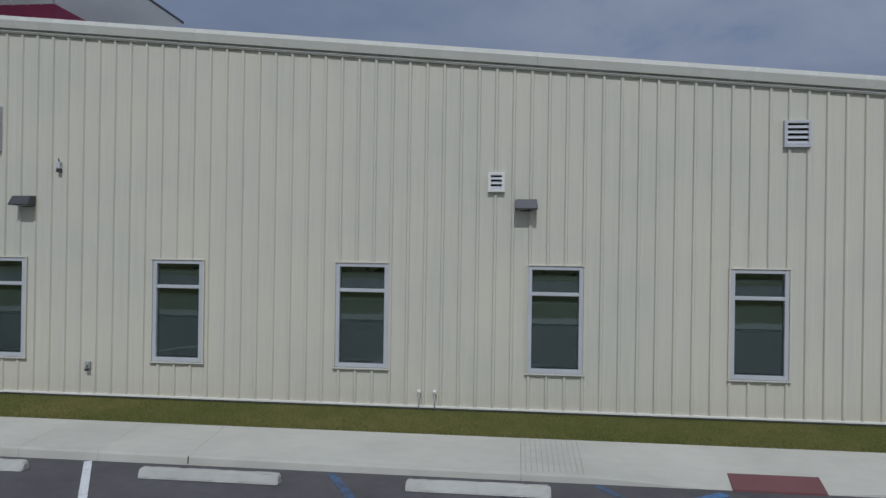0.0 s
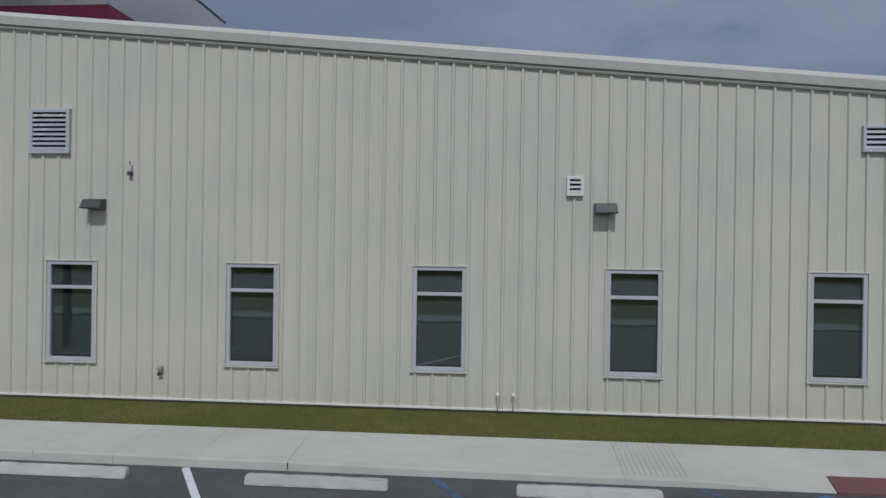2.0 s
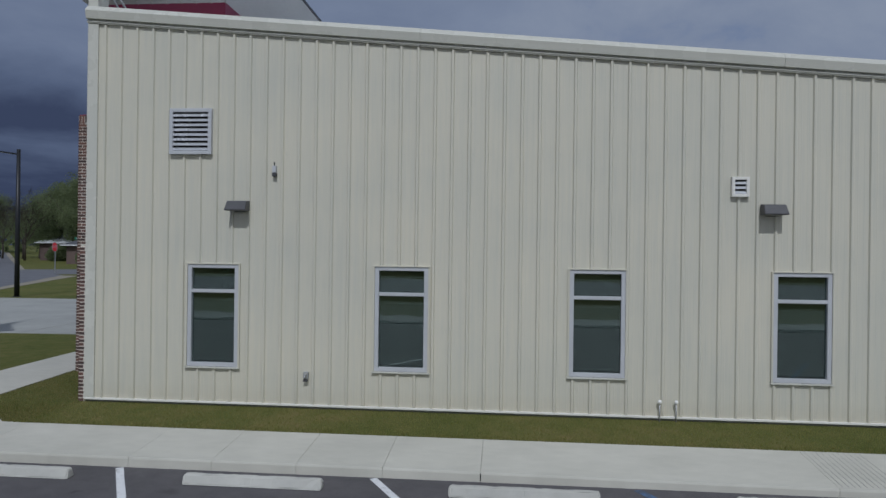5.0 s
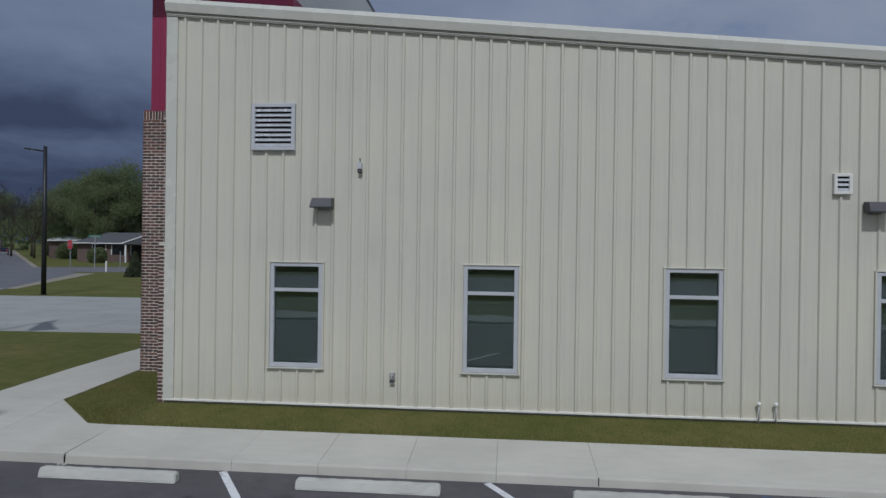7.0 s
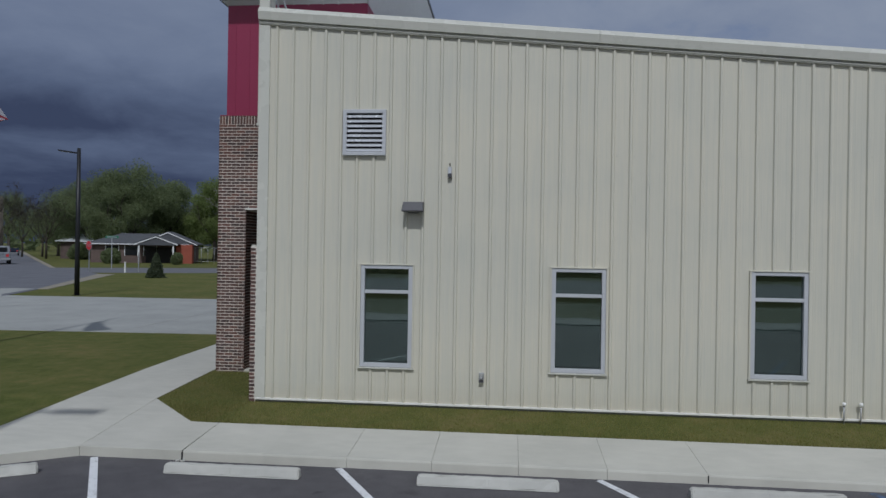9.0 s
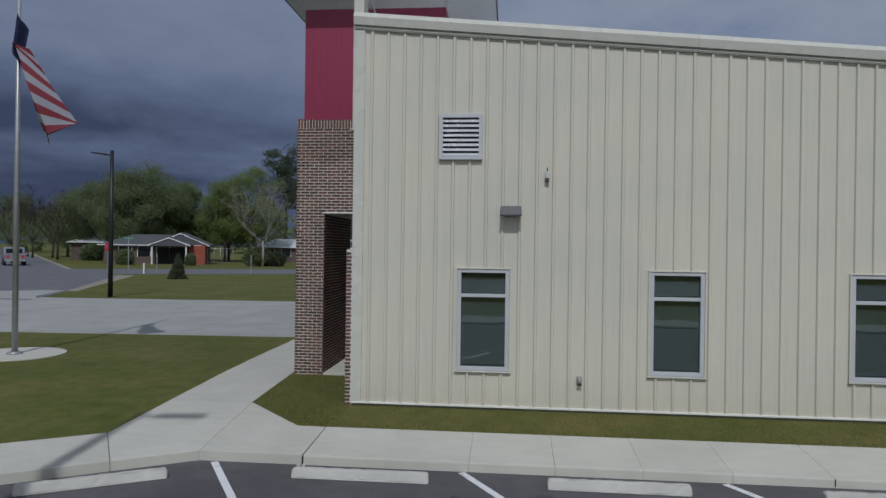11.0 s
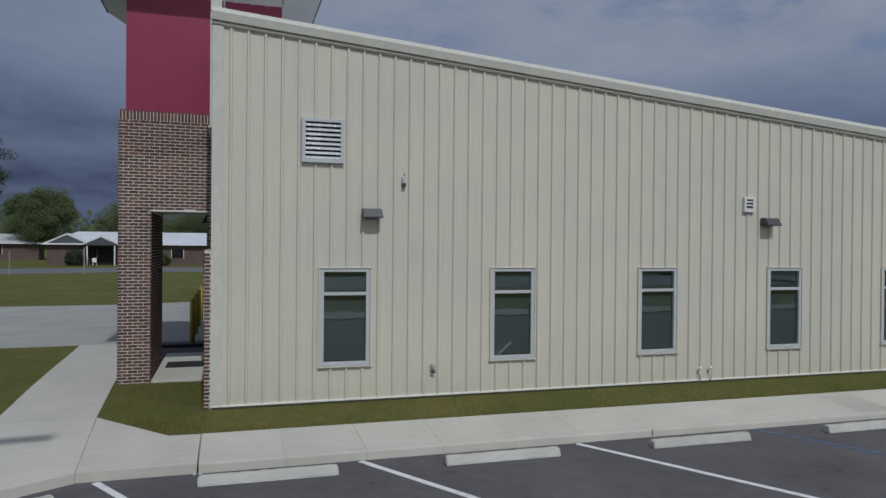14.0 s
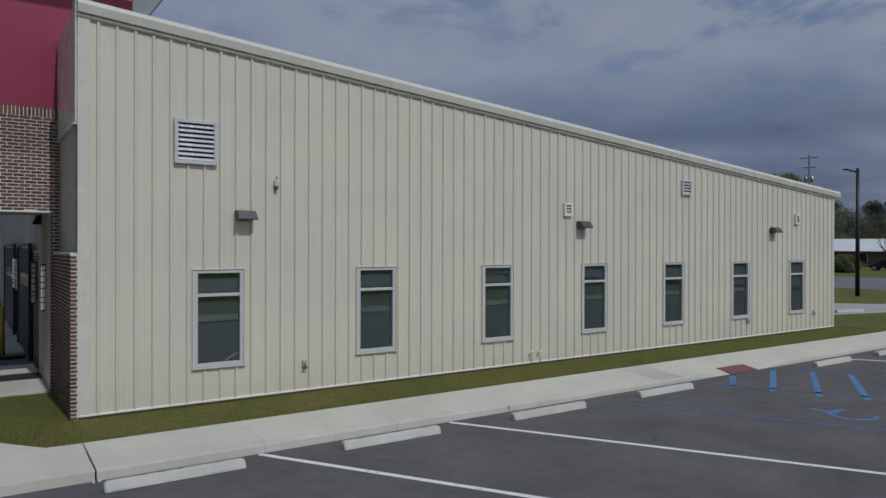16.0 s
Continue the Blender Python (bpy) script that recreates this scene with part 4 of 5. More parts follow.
box(bm, PX0 - 0.007, PX1, PY0 - 0.007, PY1 - 0.012, OPEN_Z, TOP - 0.02)
mortar = part("brickwork", bm, M_MORTAR, porch, "pale mortar")
part("lintel", boxed(OPEN_X - 0.02, JAMB_X + 0.02, PY0 - 0.012, PY0 + 0.09, OPEN_Z - 0.075, OPEN_Z - 0.012, bevel=0.005), M_FLASH, porch, "white painted steel lintel")
part("porch_ceiling", boxed(OPEN_X + 0.0, JAMB_X, PY0 + 0.10, PY1 - 0.05, OPEN_Z - 0.04, OPEN_Z - 0.013), M_SOFFIT, porch, "pale porch ceiling")
bm = bmesh.new()
box(bm, PX0 + 0.11, 1.40, PY0 + 0.10, 6.3, TOP - 0.04, 8.33)
part("tower_core", bm, M_RED, porch, "deep red metal panels")
for x in (-1.62, -1.30, -0.98, -0.66, -0.34):
    part("panel_seam", boxed(x, x + 0.012, PY0 + 0.094, PY0 + 0.099, TOP, 8.31), M_RED, porch)
part("cap_flashing", boxed(PX0 + 0.0, PX1, PY0 + 0.005, PY0 + 0.105, TOP - 0.019, TOP + 0.012, bevel=0.004), M_RED, porch)
# the roof spreads outwards from the tower top: a sloping soffit to a thin eave all round
inner = ((PX0 + 0.11, PY0 + 0.10), (1.40, PY0 + 0.10), (1.40, 6.3), (PX0 + 0.11, 6.3))
outer = ((-2.84, 1.72), (2.46, 1.72), (2.46, 6.85), (-2.84, 7.25))
bm = bmesh.new()
vi = [bm.verts.new((*p, 8.315)) for p in inner]
vo = [bm.verts.new((*p, 9.155)) for p in outer]
for k in range(4):
    bm.faces.new((vi[k], vi[(k + 1) % 4], vo[(k + 1) % 4], vo[k]))
part("soffit", bm, M_SOFFIT, porch, "pale grey sloping soffit")
bm = bmesh.new()
slab_poly(bm, [(-2.87, 1.69, 9.205), (2.49, 1.69, 9.205), (2.49, 6.88, 9.205), (-2.87, 7.28, 9.205)], 9.15)
part("eave", bm, M_LAMP, porch, "thin dark metal roof edge")
bm = bmesh.new()
v = [bm.verts.new(p) for p in ((-2.87, 1.69, 9.206), (2.49, 1.69, 9.206), (2.49, 6.88, 9.206), (-2.87, 7.28, 9.206), (-0.1, 4.3, 10.4))]
for k in range(4):
    bm.faces.new((v[k], v[(k + 1) % 4], v[4]))
part("hip_roof", bm, M_SHINGLE, porch, "grey hipped roof")
for k in range(9):
    x = -1.9 + 0.55 * k
    bm = bmesh.new()
    xi = min(max(x * 0.62 + 0.2, inner[0][0]), inner[1][0])
    prism(bm, [(PY0 + 0.10, 8.296), (1.72, 9.136), (1.72, 9.149), (PY0 + 0.10, 8.309)], "x", xi, xi + 0.018)
    part("soffit_joint", bm, M_ROOF, porch)
porch_floor = structure(part("porch_floor", boxed(-1.27, -0.17, 2.70, 6.6, -0.2, 0.085, bevel=0.006), M_CONC), "pale concrete porch floor", "floor")
tagged(part("door_mat", boxed(-1.12, -0.18, 4.25, 5.05, 0.087, 0.102, bevel=0.004), M_MAT), "black rubber door mat on the porch floor", "door mat")
# dark asphalt puts the shade lying on this concrete into the colour
structure(part("porch_apron", boxed(-1.6, -0.02, 6.62, 9.40, -0.2, 0.016), M_ASPHALT), "concrete apron behind the porch, its shade painted as dark asphalt", "pavement")
structure(part("porch_kerb", boxed(-1.75, -0.25, 8.1, 8.22, 0.0, 0.10), M_MAT), "low dark kerb behind the porch", "kerb")


def bollard(x, y):
    t = thing("bollard", "yellow painted steel bollard with a domed top", "bollard", (x, y, 0.012), 0, "bollards")
    part("post", tube(bmesh.new(), ((0, 0, -0.1), (0, 0, 1.28)), (0.075, 0.075), 14), M_YELLOW, t)
    part("dome", tube(bmesh.new(), ((0, 0, 1.28), (0, 0, 1.32), (0, 0, 1.35)), (0.075, 0.058, 0.02), 14), M_YELLOW, t)


for y in (9.0, 11.2, 13.4, 15.6):
    bollard(-0.75, y)


def bay_door(i, y0, y1):
    """A dark sectional door with ribs between its sections and one row of small panes."""
    d = structure(new(f"door_{i}"), "dark sectional bay door with a row of small panes", "door")
    for k in range(5):
        z = 0.03 + 0.584 * k
        sec = part("section", boxed(-0.19, -0.145, y0 + 0.06, y1 - 0.06, z, z + 0.575, bevel=0.008), M_DOOR, d)
        n = max(2, round((y1 - y0) / 0.85))
        for j in range(n if k == 3 else 0):
            ya = y0 + 0.2 + (y1 - y0 - 0.4) * j / n
            part("pane", boxed(-0.196, -0.186, ya, ya + (y1 - y0 - 0.4) / n - 0.16, z + 0.12, z + 0.46), M_CARGLASS, sec, "dark glass pane")
    for ya, yb in ((y0 - 0.06, y0 + 0.055), (y1 - 0.055, y1 + 0.06)):
        part("jamb", boxed(-0.23, -0.14, ya, yb, 0.02, 2.98, bevel=0.006), M_BLACK, d, "black door jamb")
    part("head", boxed(-0.23, -0.14, y0 - 0.06, y1 + 0.06, 2.985, 3.08, bevel=0.006), M_BLACK, d, "black door head")


bay_door(1, 7.6, 11.9)
bay_door(2, 14.2, 20.4)


def plate_strip(y):
    """White plates one above the other on a narrow board that stands out from the wall."""
    t = thing("plate_board", "narrow dark board with a column of white plates beside the entrance", "sign board", (-0.21, y, 1.60), 0, "boards of plates")
    part("board", boxed(-0.058, 0.075, -0.010, 0.020, 0.0, 1.02, bevel=0.004), M_DOOR, t)
    z = 0.03
    for h in (0.15, 0.08, 0.17, 0.11, 0.10, 0.10, 0.10):
        part("plate", boxed(-0.046, 0.040, -0.018, -0.009, z, z + h, bevel=0.003), M_PVC, t, "white plate")
        z += h + 0.024


for y in (3.75, 6.2, 12.35, 13.9):
    plate_strip(y)
lamp = thing("porch_lamp", "small black wall lantern on the entrance front", "wall lamp", (-0.03, 4.9, 3.50))
part("hood", prism(bmesh.new(), [(0.03, 0.0), (-0.31, 0.0), (-0.22, 0.20), (0.03, 0.24)], "y", -0.16, 0.16), M_BLACK, lamp)
part("lens", boxed(-0.26, -0.06, -0.12, 0.12, -0.008, -0.001), M_LENS, lamp, "pale glass lens")

# ---- brickwork: courses on the porch and on the corner's wainscot ----
BL, BH, CO = 0.190, 0.0545, 0.0677
brick_me = bpy.data.meshes.new("brick")
bm = boxed(-BL / 2, BL / 2, -0.012, 0.03, -BH / 2, BH / 2, bevel=0.004)
bm.to_mesh(brick_me)
bm.free()
brick_me.materials.append(M_BRICK1)
rng = random.Random(7)
rest = bmesh.new()
count = 0
south = []
course = 0
z = TOP - 0.2 - 83 * CO
while z + CO < TOP - 0.19:
    off = 0.0 if course % 2 == 0 else 0.102
    x = PX0 - 0.012 - off
    while x < PX1 - 0.02:
        a, b = max(x, PX0 - 0.012), min(x + BL, PX1)
        zc = z + CO / 2
        if zc < OPEN_Z - 0.03:
            for lo, hi in ((PX0 - 0.012, OPEN_X + 0.012), (JAMB_X - 0.008, PX1)):
                c, d = max(a, lo), min(b, hi)
                if d - c > 0.03:
                    south.append((c, d, zc))
        elif b - a > 0.03:
            south.append((a, b, zc))
        x += BL + 0.0135
    z += CO
    course += 1
whole = [s for s in south if abs(s[1] - s[0] - BL) < 1e-4 and s[2] < 5.0]
chosen = set(whole[:: max(1, len(whole) // 280)][:290])
for a, b, zc in south:
    dy = rng.uniform(-0.002, 0.002)
    if (a, b, zc) in chosen:
        ob = new("brick", brick_me)
        ob.location = ((a + b) / 2, PY0 + dy, zc + rng.uniform(-0.001, 0.001))
        ob.rotation_euler = (0, rng.uniform(-0.004, 0.004), 0)
        ob.parent = mortar
    else:
        box(rest, a, b, PY0 - 0.012 + dy, PY0 + 0.03, zc - BH / 2, zc + BH / 2)
# soldier course on top
x = PX0
while x < PX1 - 0.05:
    box(rest, x, x + BH, PY0 - 0.012 + rng.uniform(-0.002, 0.002), PY0 + 0.03, TOP - 0.2, TOP - 0.006)
    x += CO


def side_courses(bm, xf, sign, y0, y1, z0, z1):
    """Courses on a face that looks along x."""
    z, n = z0, 0
    while z + CO <= z1 + 0.001:
        y = y0 - (0.102 if n % 2 else 0.0)
        while y < y1 - 0.02:
            a, b = max(y, y0), min(y + BL, y1)
            if b - a > 0.03:
                d = rng.uniform(-0.002, 0.002)
                box(bm, min(xf - sign * 0.03, xf + sign * 0.012) + d, max(xf - sign * 0.03, xf + sign * 0.012) + d, a, b, z + 0.005, z + 0.005 + BH)
            y += BL + 0.0135
        z += CO
        n += 1


side_courses(rest, PX0, -1, PY0 + 0.03, PY1, 0.0, TOP - 0.01)
side_courses(rest, OPEN_X, 1, PY0 + 0.03, PY1, 0.0, OPEN_Z - 0.03)
tagged(part("brick_infill", rest, M_BRICKS, mortar), kind="stuff")
bm = boxed(-0.114, -0.004, -0.026, 12.0, -0.2, 2.86)
wains = part("wainscot", bm, M_MORTAR, wall_west, "pale mortar of the brick wainscot")
bm = bmesh.new()
side_courses(bm, -0.108, -1, 0.034, 12.0, 0.0, 2.86)
for k in range(42):
    z = CO * k + 0.005
    box(bm, -0.121 + (0.0 if k % 2 else 0.006), -0.014 - (0.012 if k % 2 else 0.0), -0.034 + rng.uniform(-0.003, 0.003), 0.03, z, z + BH - 0.006)
tagged(part("brick_infill", bm, M_BRICKS, wains), kind="stuff")

# ---- lamp posts, flag, signs ----
def lamp_post(x, y, z, height, arm_deg):
    t = thing("lamp_post", "tall black steel lamp post with a flat single head", "street lamp", (x, y, z), arm_deg, "lamp posts")
    part("pole", tube(bmesh.new(), ((0, 0, -0.2), (0, 0, height)), (0.135, 0.095), 14), M_BLACK, t)
    part("base_plate", boxed(-0.17, 0.17, -0.17, 0.17, -0.01, 0.03, bevel=0.01), M_BLACK, t)
    def tilted(bm):
        for v in bm.verts:
            v.co.z += 0.13 * (v.co.x - 0.1)
        return bm
    part("arm", tilted(boxed(0.05, 0.42, -0.035, 0.035, height - 0.30, height - 0.22, bevel=0.01)), M_BLACK, t)
    head = part("head", tilted(boxed(0.30, 1.15, -0.16, 0.16, height - 0.285, height - 0.215, bevel=0.02)), M_BLACK, t)
    part("lens", tilted(boxed(0.46, 1.05, -0.11, 0.11, height - 0.297, height - 0.284)), M_LENS, head, "pale lamp lens")


lamp_post(-19.0, 23.95, 0.0, 8.08, 180)
lamp_post(44.6, 8.1, 0.0, 8.0, 180 - 12)
lamp_post(-3.08, -8.33, LOT, 8.4, 0)

flagpole = thing("flagpole", "tall white metal flagpole on the lawn", "flagpole", (-9.85, 4.25, 0.02))
part("pole", tube(bmesh.new(), ((0, 0, -0.2), (0, 0, 5), (0, 0, 10.4)), (0.075, 0.065, 0.04), 14), M_GALV, flagpole)
part("ball", tube(bmesh.new(), ((0, 0, 10.4), (0, 0, 10.44), (0, 0, 10.52), (0, 0, 10.56)), (0.02, 0.07, 0.07, 0.02), 12), M_YELLOW, flagpole)
pad_ring = [(1.2 * math.cos(math.pi * k / 24), 1.2 * math.sin(math.pi * k / 24)) for k in range(48)]
part("pad", prism(bmesh.new(), pad_ring, "z", -0.2, 0.03), M_CONC, flagpole, "round pale concrete pad")
part("collar", tube(bmesh.new(), ((0, 0, 0.03), (0, 0, 0.09)), (0.2, 0.14), 14), M_GALV, flagpole)
flag = thing("flag", "striped red and white flag drooping from its pole", "flag", (-9.78, 4.25, 8.35))


HEM, FOLD, INNER = ((0.20, 8.10), (1.55, 6.15), 0.0), ((0.03, 8.15), (0.98, 5.82), 0.32), ((-0.02, 7.75), (0.78, 5.62), 0.50)


def flag_point(u, q):
    """u runs from the inner fold, over the outer fold at 1, to the fly end at 2; q counts across the stripes."""
    a, b = (INNER, FOLD) if u <= 1 else (FOLD, HEM)
    w = u if u <= 1 else u - 1
    ends = []
    for top, foot, lag in (a, b):
        v = min(max(q - lag, 0.0), 1.0)
        ends.append((top[0] + (foot[0] - top[0]) * v, top[1] + (foot[1] - top[1]) * v))
    x, z = (ends[0][k] + (ends[1][k] - ends[0][k]) * w for k in (0, 1))
    depth = 0.34 * (1 - abs(u - 1)) + 0.05 * math.sin(7 * q + 2 * u)
    return (x, -depth, z - 8.5)


for k in range(13):
    bm = bmesh.new()
    n = 20
    for back in (0.0, 0.005):
        grid_ = [[bm.verts.new(Vector(flag_point(2 * i / n, 1.58 * (k + j / 2) / 13)) + Vector((0, back, 0))) for j in range(3)] for i in range(n + 1)]
        for r, s in zip(grid_, grid_[1:]):
            for j in range(2):
                bm.faces.new((r[j], s[j], s[j + 1], r[j + 1]))
    bmesh.ops.remove_doubles(bm, verts=bm.verts, dist=0.0005)
    part("stripe", bm, M_FLAGR if k % 2 == 0 else M_FLAGW, flag)
bm = bmesh.new()
grid_ = [[bm.verts.new((-0.06 + 0.26 * i / 6 * (1 - 0.3 * j / 8), -0.06 - 0.10 * math.sin(0.9 * i) - 0.02 * j, 0.55 - 1.0 * j / 8 - 0.08 * i)) for j in range(9)] for i in range(7)]
for r, s in zip(grid_, grid_[1:]):
    for j in range(8):
        bm.faces.new((r[j], s[j], s[j + 1], r[j + 1])).smooth = True
bmesh.ops.solidify(bm, geom=list(bm.faces), thickness=0.004)
part("canton", bm, M_FLAGB, flag, "dark blue corner")


def letters(text, size, mat, parent, m):
    cu = bpy.data.curves.new("lettering", "FONT")
    cu.body, cu.size, cu.align_x, cu.align_y, cu.extrude = text, size, "CENTER", "CENTER", 0.004
    tmp = bpy.data.objects.new("lettering", cu)
    scene.collection.objects.link(tmp)
    me = bpy.data.meshes.new_from_object(tmp.evaluated_get(bpy.context.evaluated_depsgraph_get()))
    bpy.data.objects.remove(tmp)
    me.materials.append(mat)
    ob = new("lettering", me)
    ob.parent = parent
    ob.matrix_local = m
    return ob


stop = thing("stop_sign", "red octagonal stop sign on a galvanised post", "road sign", (-28.6, 39.6, 0), -25)
part("post", boxed(-0.03, 0.03, 0.0, 0.05, -0.2, 2.25), M_GALV, stop)
octo = [(0.39 * math.cos(math.pi / 8 + k * math.pi / 4), 2.05 + 0.39 * math.sin(math.pi / 8 + k * math.pi / 4)) for k in range(8)]
octi = [(0.36 * math.cos(math.pi / 8 + k * math.pi / 4), 2.05 + 0.36 * math.sin(math.pi / 8 + k * math.pi / 4)) for k in range(8)]
plate = part("plate", prism(bmesh.new(), octo, "y", -0.012, -0.002), M_FLAGW, stop, "white edged plate")
part("red_face", prism(bmesh.new(), octi, "y", -0.018, -0.0125), M_STOPRED, plate)
letters("STOP", 0.30, M_FLAGW, plate, Matrix.Translation((0, -0.022, 2.05)) @ Matrix.Rotation(radians(90), 4, "X"))
for x, y, h, w, mat, lab in ((-25.2, 38.9, 0.78, 0.05, M_PVC, "slim white marker post in the lawn"), (-25.0, 40.5, 1.5, 0.03, M_GALV, "grey metal sign post at the street"), (-13.5, 41.3, 1.6, 0.035, M_PALEBARK, "pale wooden marker post at the street"), (-17.6, 41.3, 1.5, 0.035, M_GALV, "grey metal sign post at the street"), (-9.0, 42.0, 1.9, 0.04, M_PALEBARK, "pale wooden sign post at the street")):
    t = thing("marker_post", lab, "post", (x, y, 0))
    part("post", boxed(-w, w, -w, w, -0.2, h, bevel=0.008), mat, t)
    part("cap", boxed(-w * 1.15, w * 1.15, -w * 1.15, w * 1.15, h, h + 0.05), mat, t)
sign = thing("street_sign", "green street name sign on a slim post", "road sign", (-30.5, 46.0, 0), 10)
part("post", boxed(-0.03, 0.03, -0.03, 0.03, -0.2, 2.7), M_GALV, sign)
part("blade", boxed(-0.55, 0.55, -0.015, 0.015, 2.7, 2.9), varied("sign_green", (0.02, 0.14, 0.08), (0.03, 0.18, 0.1), 3, 30, 0.5), sign)
part("name_bar", boxed(-0.4, 0.4, -0.02, -0.0155, 2.76, 2.84), M_FLAGW, sign)


# ---- trees ----
def leaf_cloud(bm, centre, radius, count, size, rng, squash=0.8):
    for _ in range(count):
        d = Vector((rng.gauss(0, 1), rng.gauss(0, 1), rng.gauss(0, 1))).normalized() * radius * (rng.random() ** 0.4)
        c = Vector(centre) + Vector((d.x, d.y, d.z * squash))
        n = Vector((rng.gauss(0, 1), rng.gauss(0, 1) - 0.8, rng.gauss(0, 1) + 0.9)).normalized()
        u = n.cross(Vector((rng.gauss(0, 1), rng.gauss(0, 1), rng.gauss(0, 1)))).normalized()
        w = n.cross(u)
        s = size * rng.uniform(0.6, 1.3)
        bm.faces.new([bm.verts.new(c + s * (a * u + b * w)) for a, b in ((-1, -0.1), (0.1, -0.55), (1, 0.1), (-0.1, 0.55))])


def limbs(bm, start, direction, length, radius, depth, rng, tips, spread=0.6, rise=0.25):
    pts, radii, p, d = [Vector(start)], [radius], Vector(start), Vector(direction).normalized()
    for k in range(4):
        d = (d + Vector((rng.uniform(-0.2, 0.2), rng.uniform(-0.2, 0.2), rng.uniform(-0.05, 0.2)))).normalized()
        p = p + d * length / 4
        pts.append(p.copy())
        radii.append(radius * (1 - 0.16 * (k + 1)))
    tube(bm, pts, radii, 6 if radius > 0.05 else 4)
    tips.append(p.copy())
    if depth:
        for k in range(3 if depth > 1 else 4):
            q = pts[rng.choice((2, 3, 4))]
            a = rng.uniform(0, 2 * math.pi)
            nd_ = (d + spread * Vector((math.cos(a), math.sin(a), rise))).normalized()
            limbs(bm, q, nd_, length * rng.uniform(0.6, 0.8), radius * 0.5, depth - 1, rng, tips, spread, rise)


def tree(name, label, x, y, height, width, leaf, seed, density=1.0, trunk=M_BARK, size=0.30, crown_from=0.3, base_z=0.0):
    rng = random.Random(seed)
    t = thing(name, label, "tree", (x, y, base_z), 0, "trees")
    bm = bmesh.new()
    tips = []
    th = height * crown_from
    tube(bm, ((0, 0, -0.3), (0.05, 0, th * 0.4), (rng.uniform(-0.2, 0.2), rng.uniform(-0.2, 0.2), th)), (height * 0.032, height * 0.024, height * 0.019), 10)
    for k in range(6):
        a = 2 * math.pi * k / 6 + rng.uniform(-0.4, 0.4)
        limbs(bm, (0, 0, th * rng.uniform(0.75, 1.0)), (0.8 * math.cos(a), 0.8 * math.sin(a), rng.uniform(0.5, 1.3)), height * 0.33, height * 0.011, 1, rng, tips)
    part("trunk", bm, trunk, t)
    bm = bmesh.new()
    for k in range(54):
        u = rng.uniform(0, 1)
        a = rng.uniform(0, 2 * math.pi)
        r = width / 2 * math.sqrt(rng.uniform(0.02, 1.0)) * math.sin(math.pi * min(0.18 + 0.78 * u, 0.97)) ** 0.7
        c = (r * math.cos(a), r * math.sin(a), th * 0.85 + (height - th * 0.95) * u)
        leaf_cloud(bm, c, width * rng.uniform(0.11, 0.19), int(190 * density), size, rng)
    for p in tips:
        leaf_cloud(bm, p, width * 0.10, int(30 * density), size, rng)
    part("crown", bm, leaf, t)
    return t


def bare_tree(x, y, height, seed, mat=M_PALEBARK, label="bare pale-barked tree with spreading branches"):
    rng = random.Random(seed)
    t = thing("bare_tree", label, "tree", (x, y, 0), 0, "trees")
    bm = bmesh.new()
    tips = []
    tube(bm, ((0, 0, -0.3), (0.05, 0, height * 0.15), (0, 0.05, height * 0.30)), (height * 0.017, height * 0.014, height * 0.012), 9)
    for k in range(7):
        a = 2 * math.pi * k / 7 + rng.uniform(-0.3, 0.3)
        limbs(bm, (0, 0, height * rng.uniform(0.2, 0.3)), (math.cos(a), math.sin(a), rng.uniform(0.6, 1.8)), height * 0.36, height * 0.0055, 2, rng, tips, 0.8, 0.3)
    part("trunk", bm, mat, t)
    bm = bmesh.new()
    for p in tips:
        for _ in range(9):
            d = Vector((rng.gauss(0, 1), rng.gauss(0, 1), rng.gauss(0.4, 1))).normalized() * rng.uniform(0.3, 1.0)
            tube(bm, (p, p + d * 0.5, p + d), (0.012, 0.008, 0.004), 3)
    tagged(part("twig_spray", bm, mat, t), kind="stuff")


def pine(x, y, height, seed):
    rng = random.Random(seed)
    t = thing("pine_tree", "tall dark pine with an open tufted crown", "tree", (x, y, 0), 0, "trees")
    bm = bmesh.new()
    tube(bm, ((0, 0, -0.3), (0.1, 0, height * 0.5), (0.0, 0.1, height * 0.97)), (height * 0.018, height * 0.013, 0.05), 9)
    clumps = []
    for k in range(58):
        z = height * rng.uniform(0.48, 0.98)
        a = rng.uniform(0, 2 * math.pi)
        r = height * 0.36 * rng.uniform(0.25, 1.0) * (1.22 - z / height) ** 0.45
        p = Vector((r * math.cos(a), r * math.sin(a), z + rng.uniform(-0.2, 0.6)))
        tube(bm, ((0, 0, z - 0.6), p * 0.5 + Vector((0, 0, (z - 0.4) * 0.5)), p), (0.09, 0.06, 0.03), 5)
        clumps.append(p)
    part("trunk", bm, M_BARK, t)
    bm = bmesh.new()
    for p in clumps:
        leaf_cloud(bm, p, height * rng.uniform(0.06, 0.10), 260, 0.12, rng, 0.6)
    part("crown", bm, M_PINE, t)


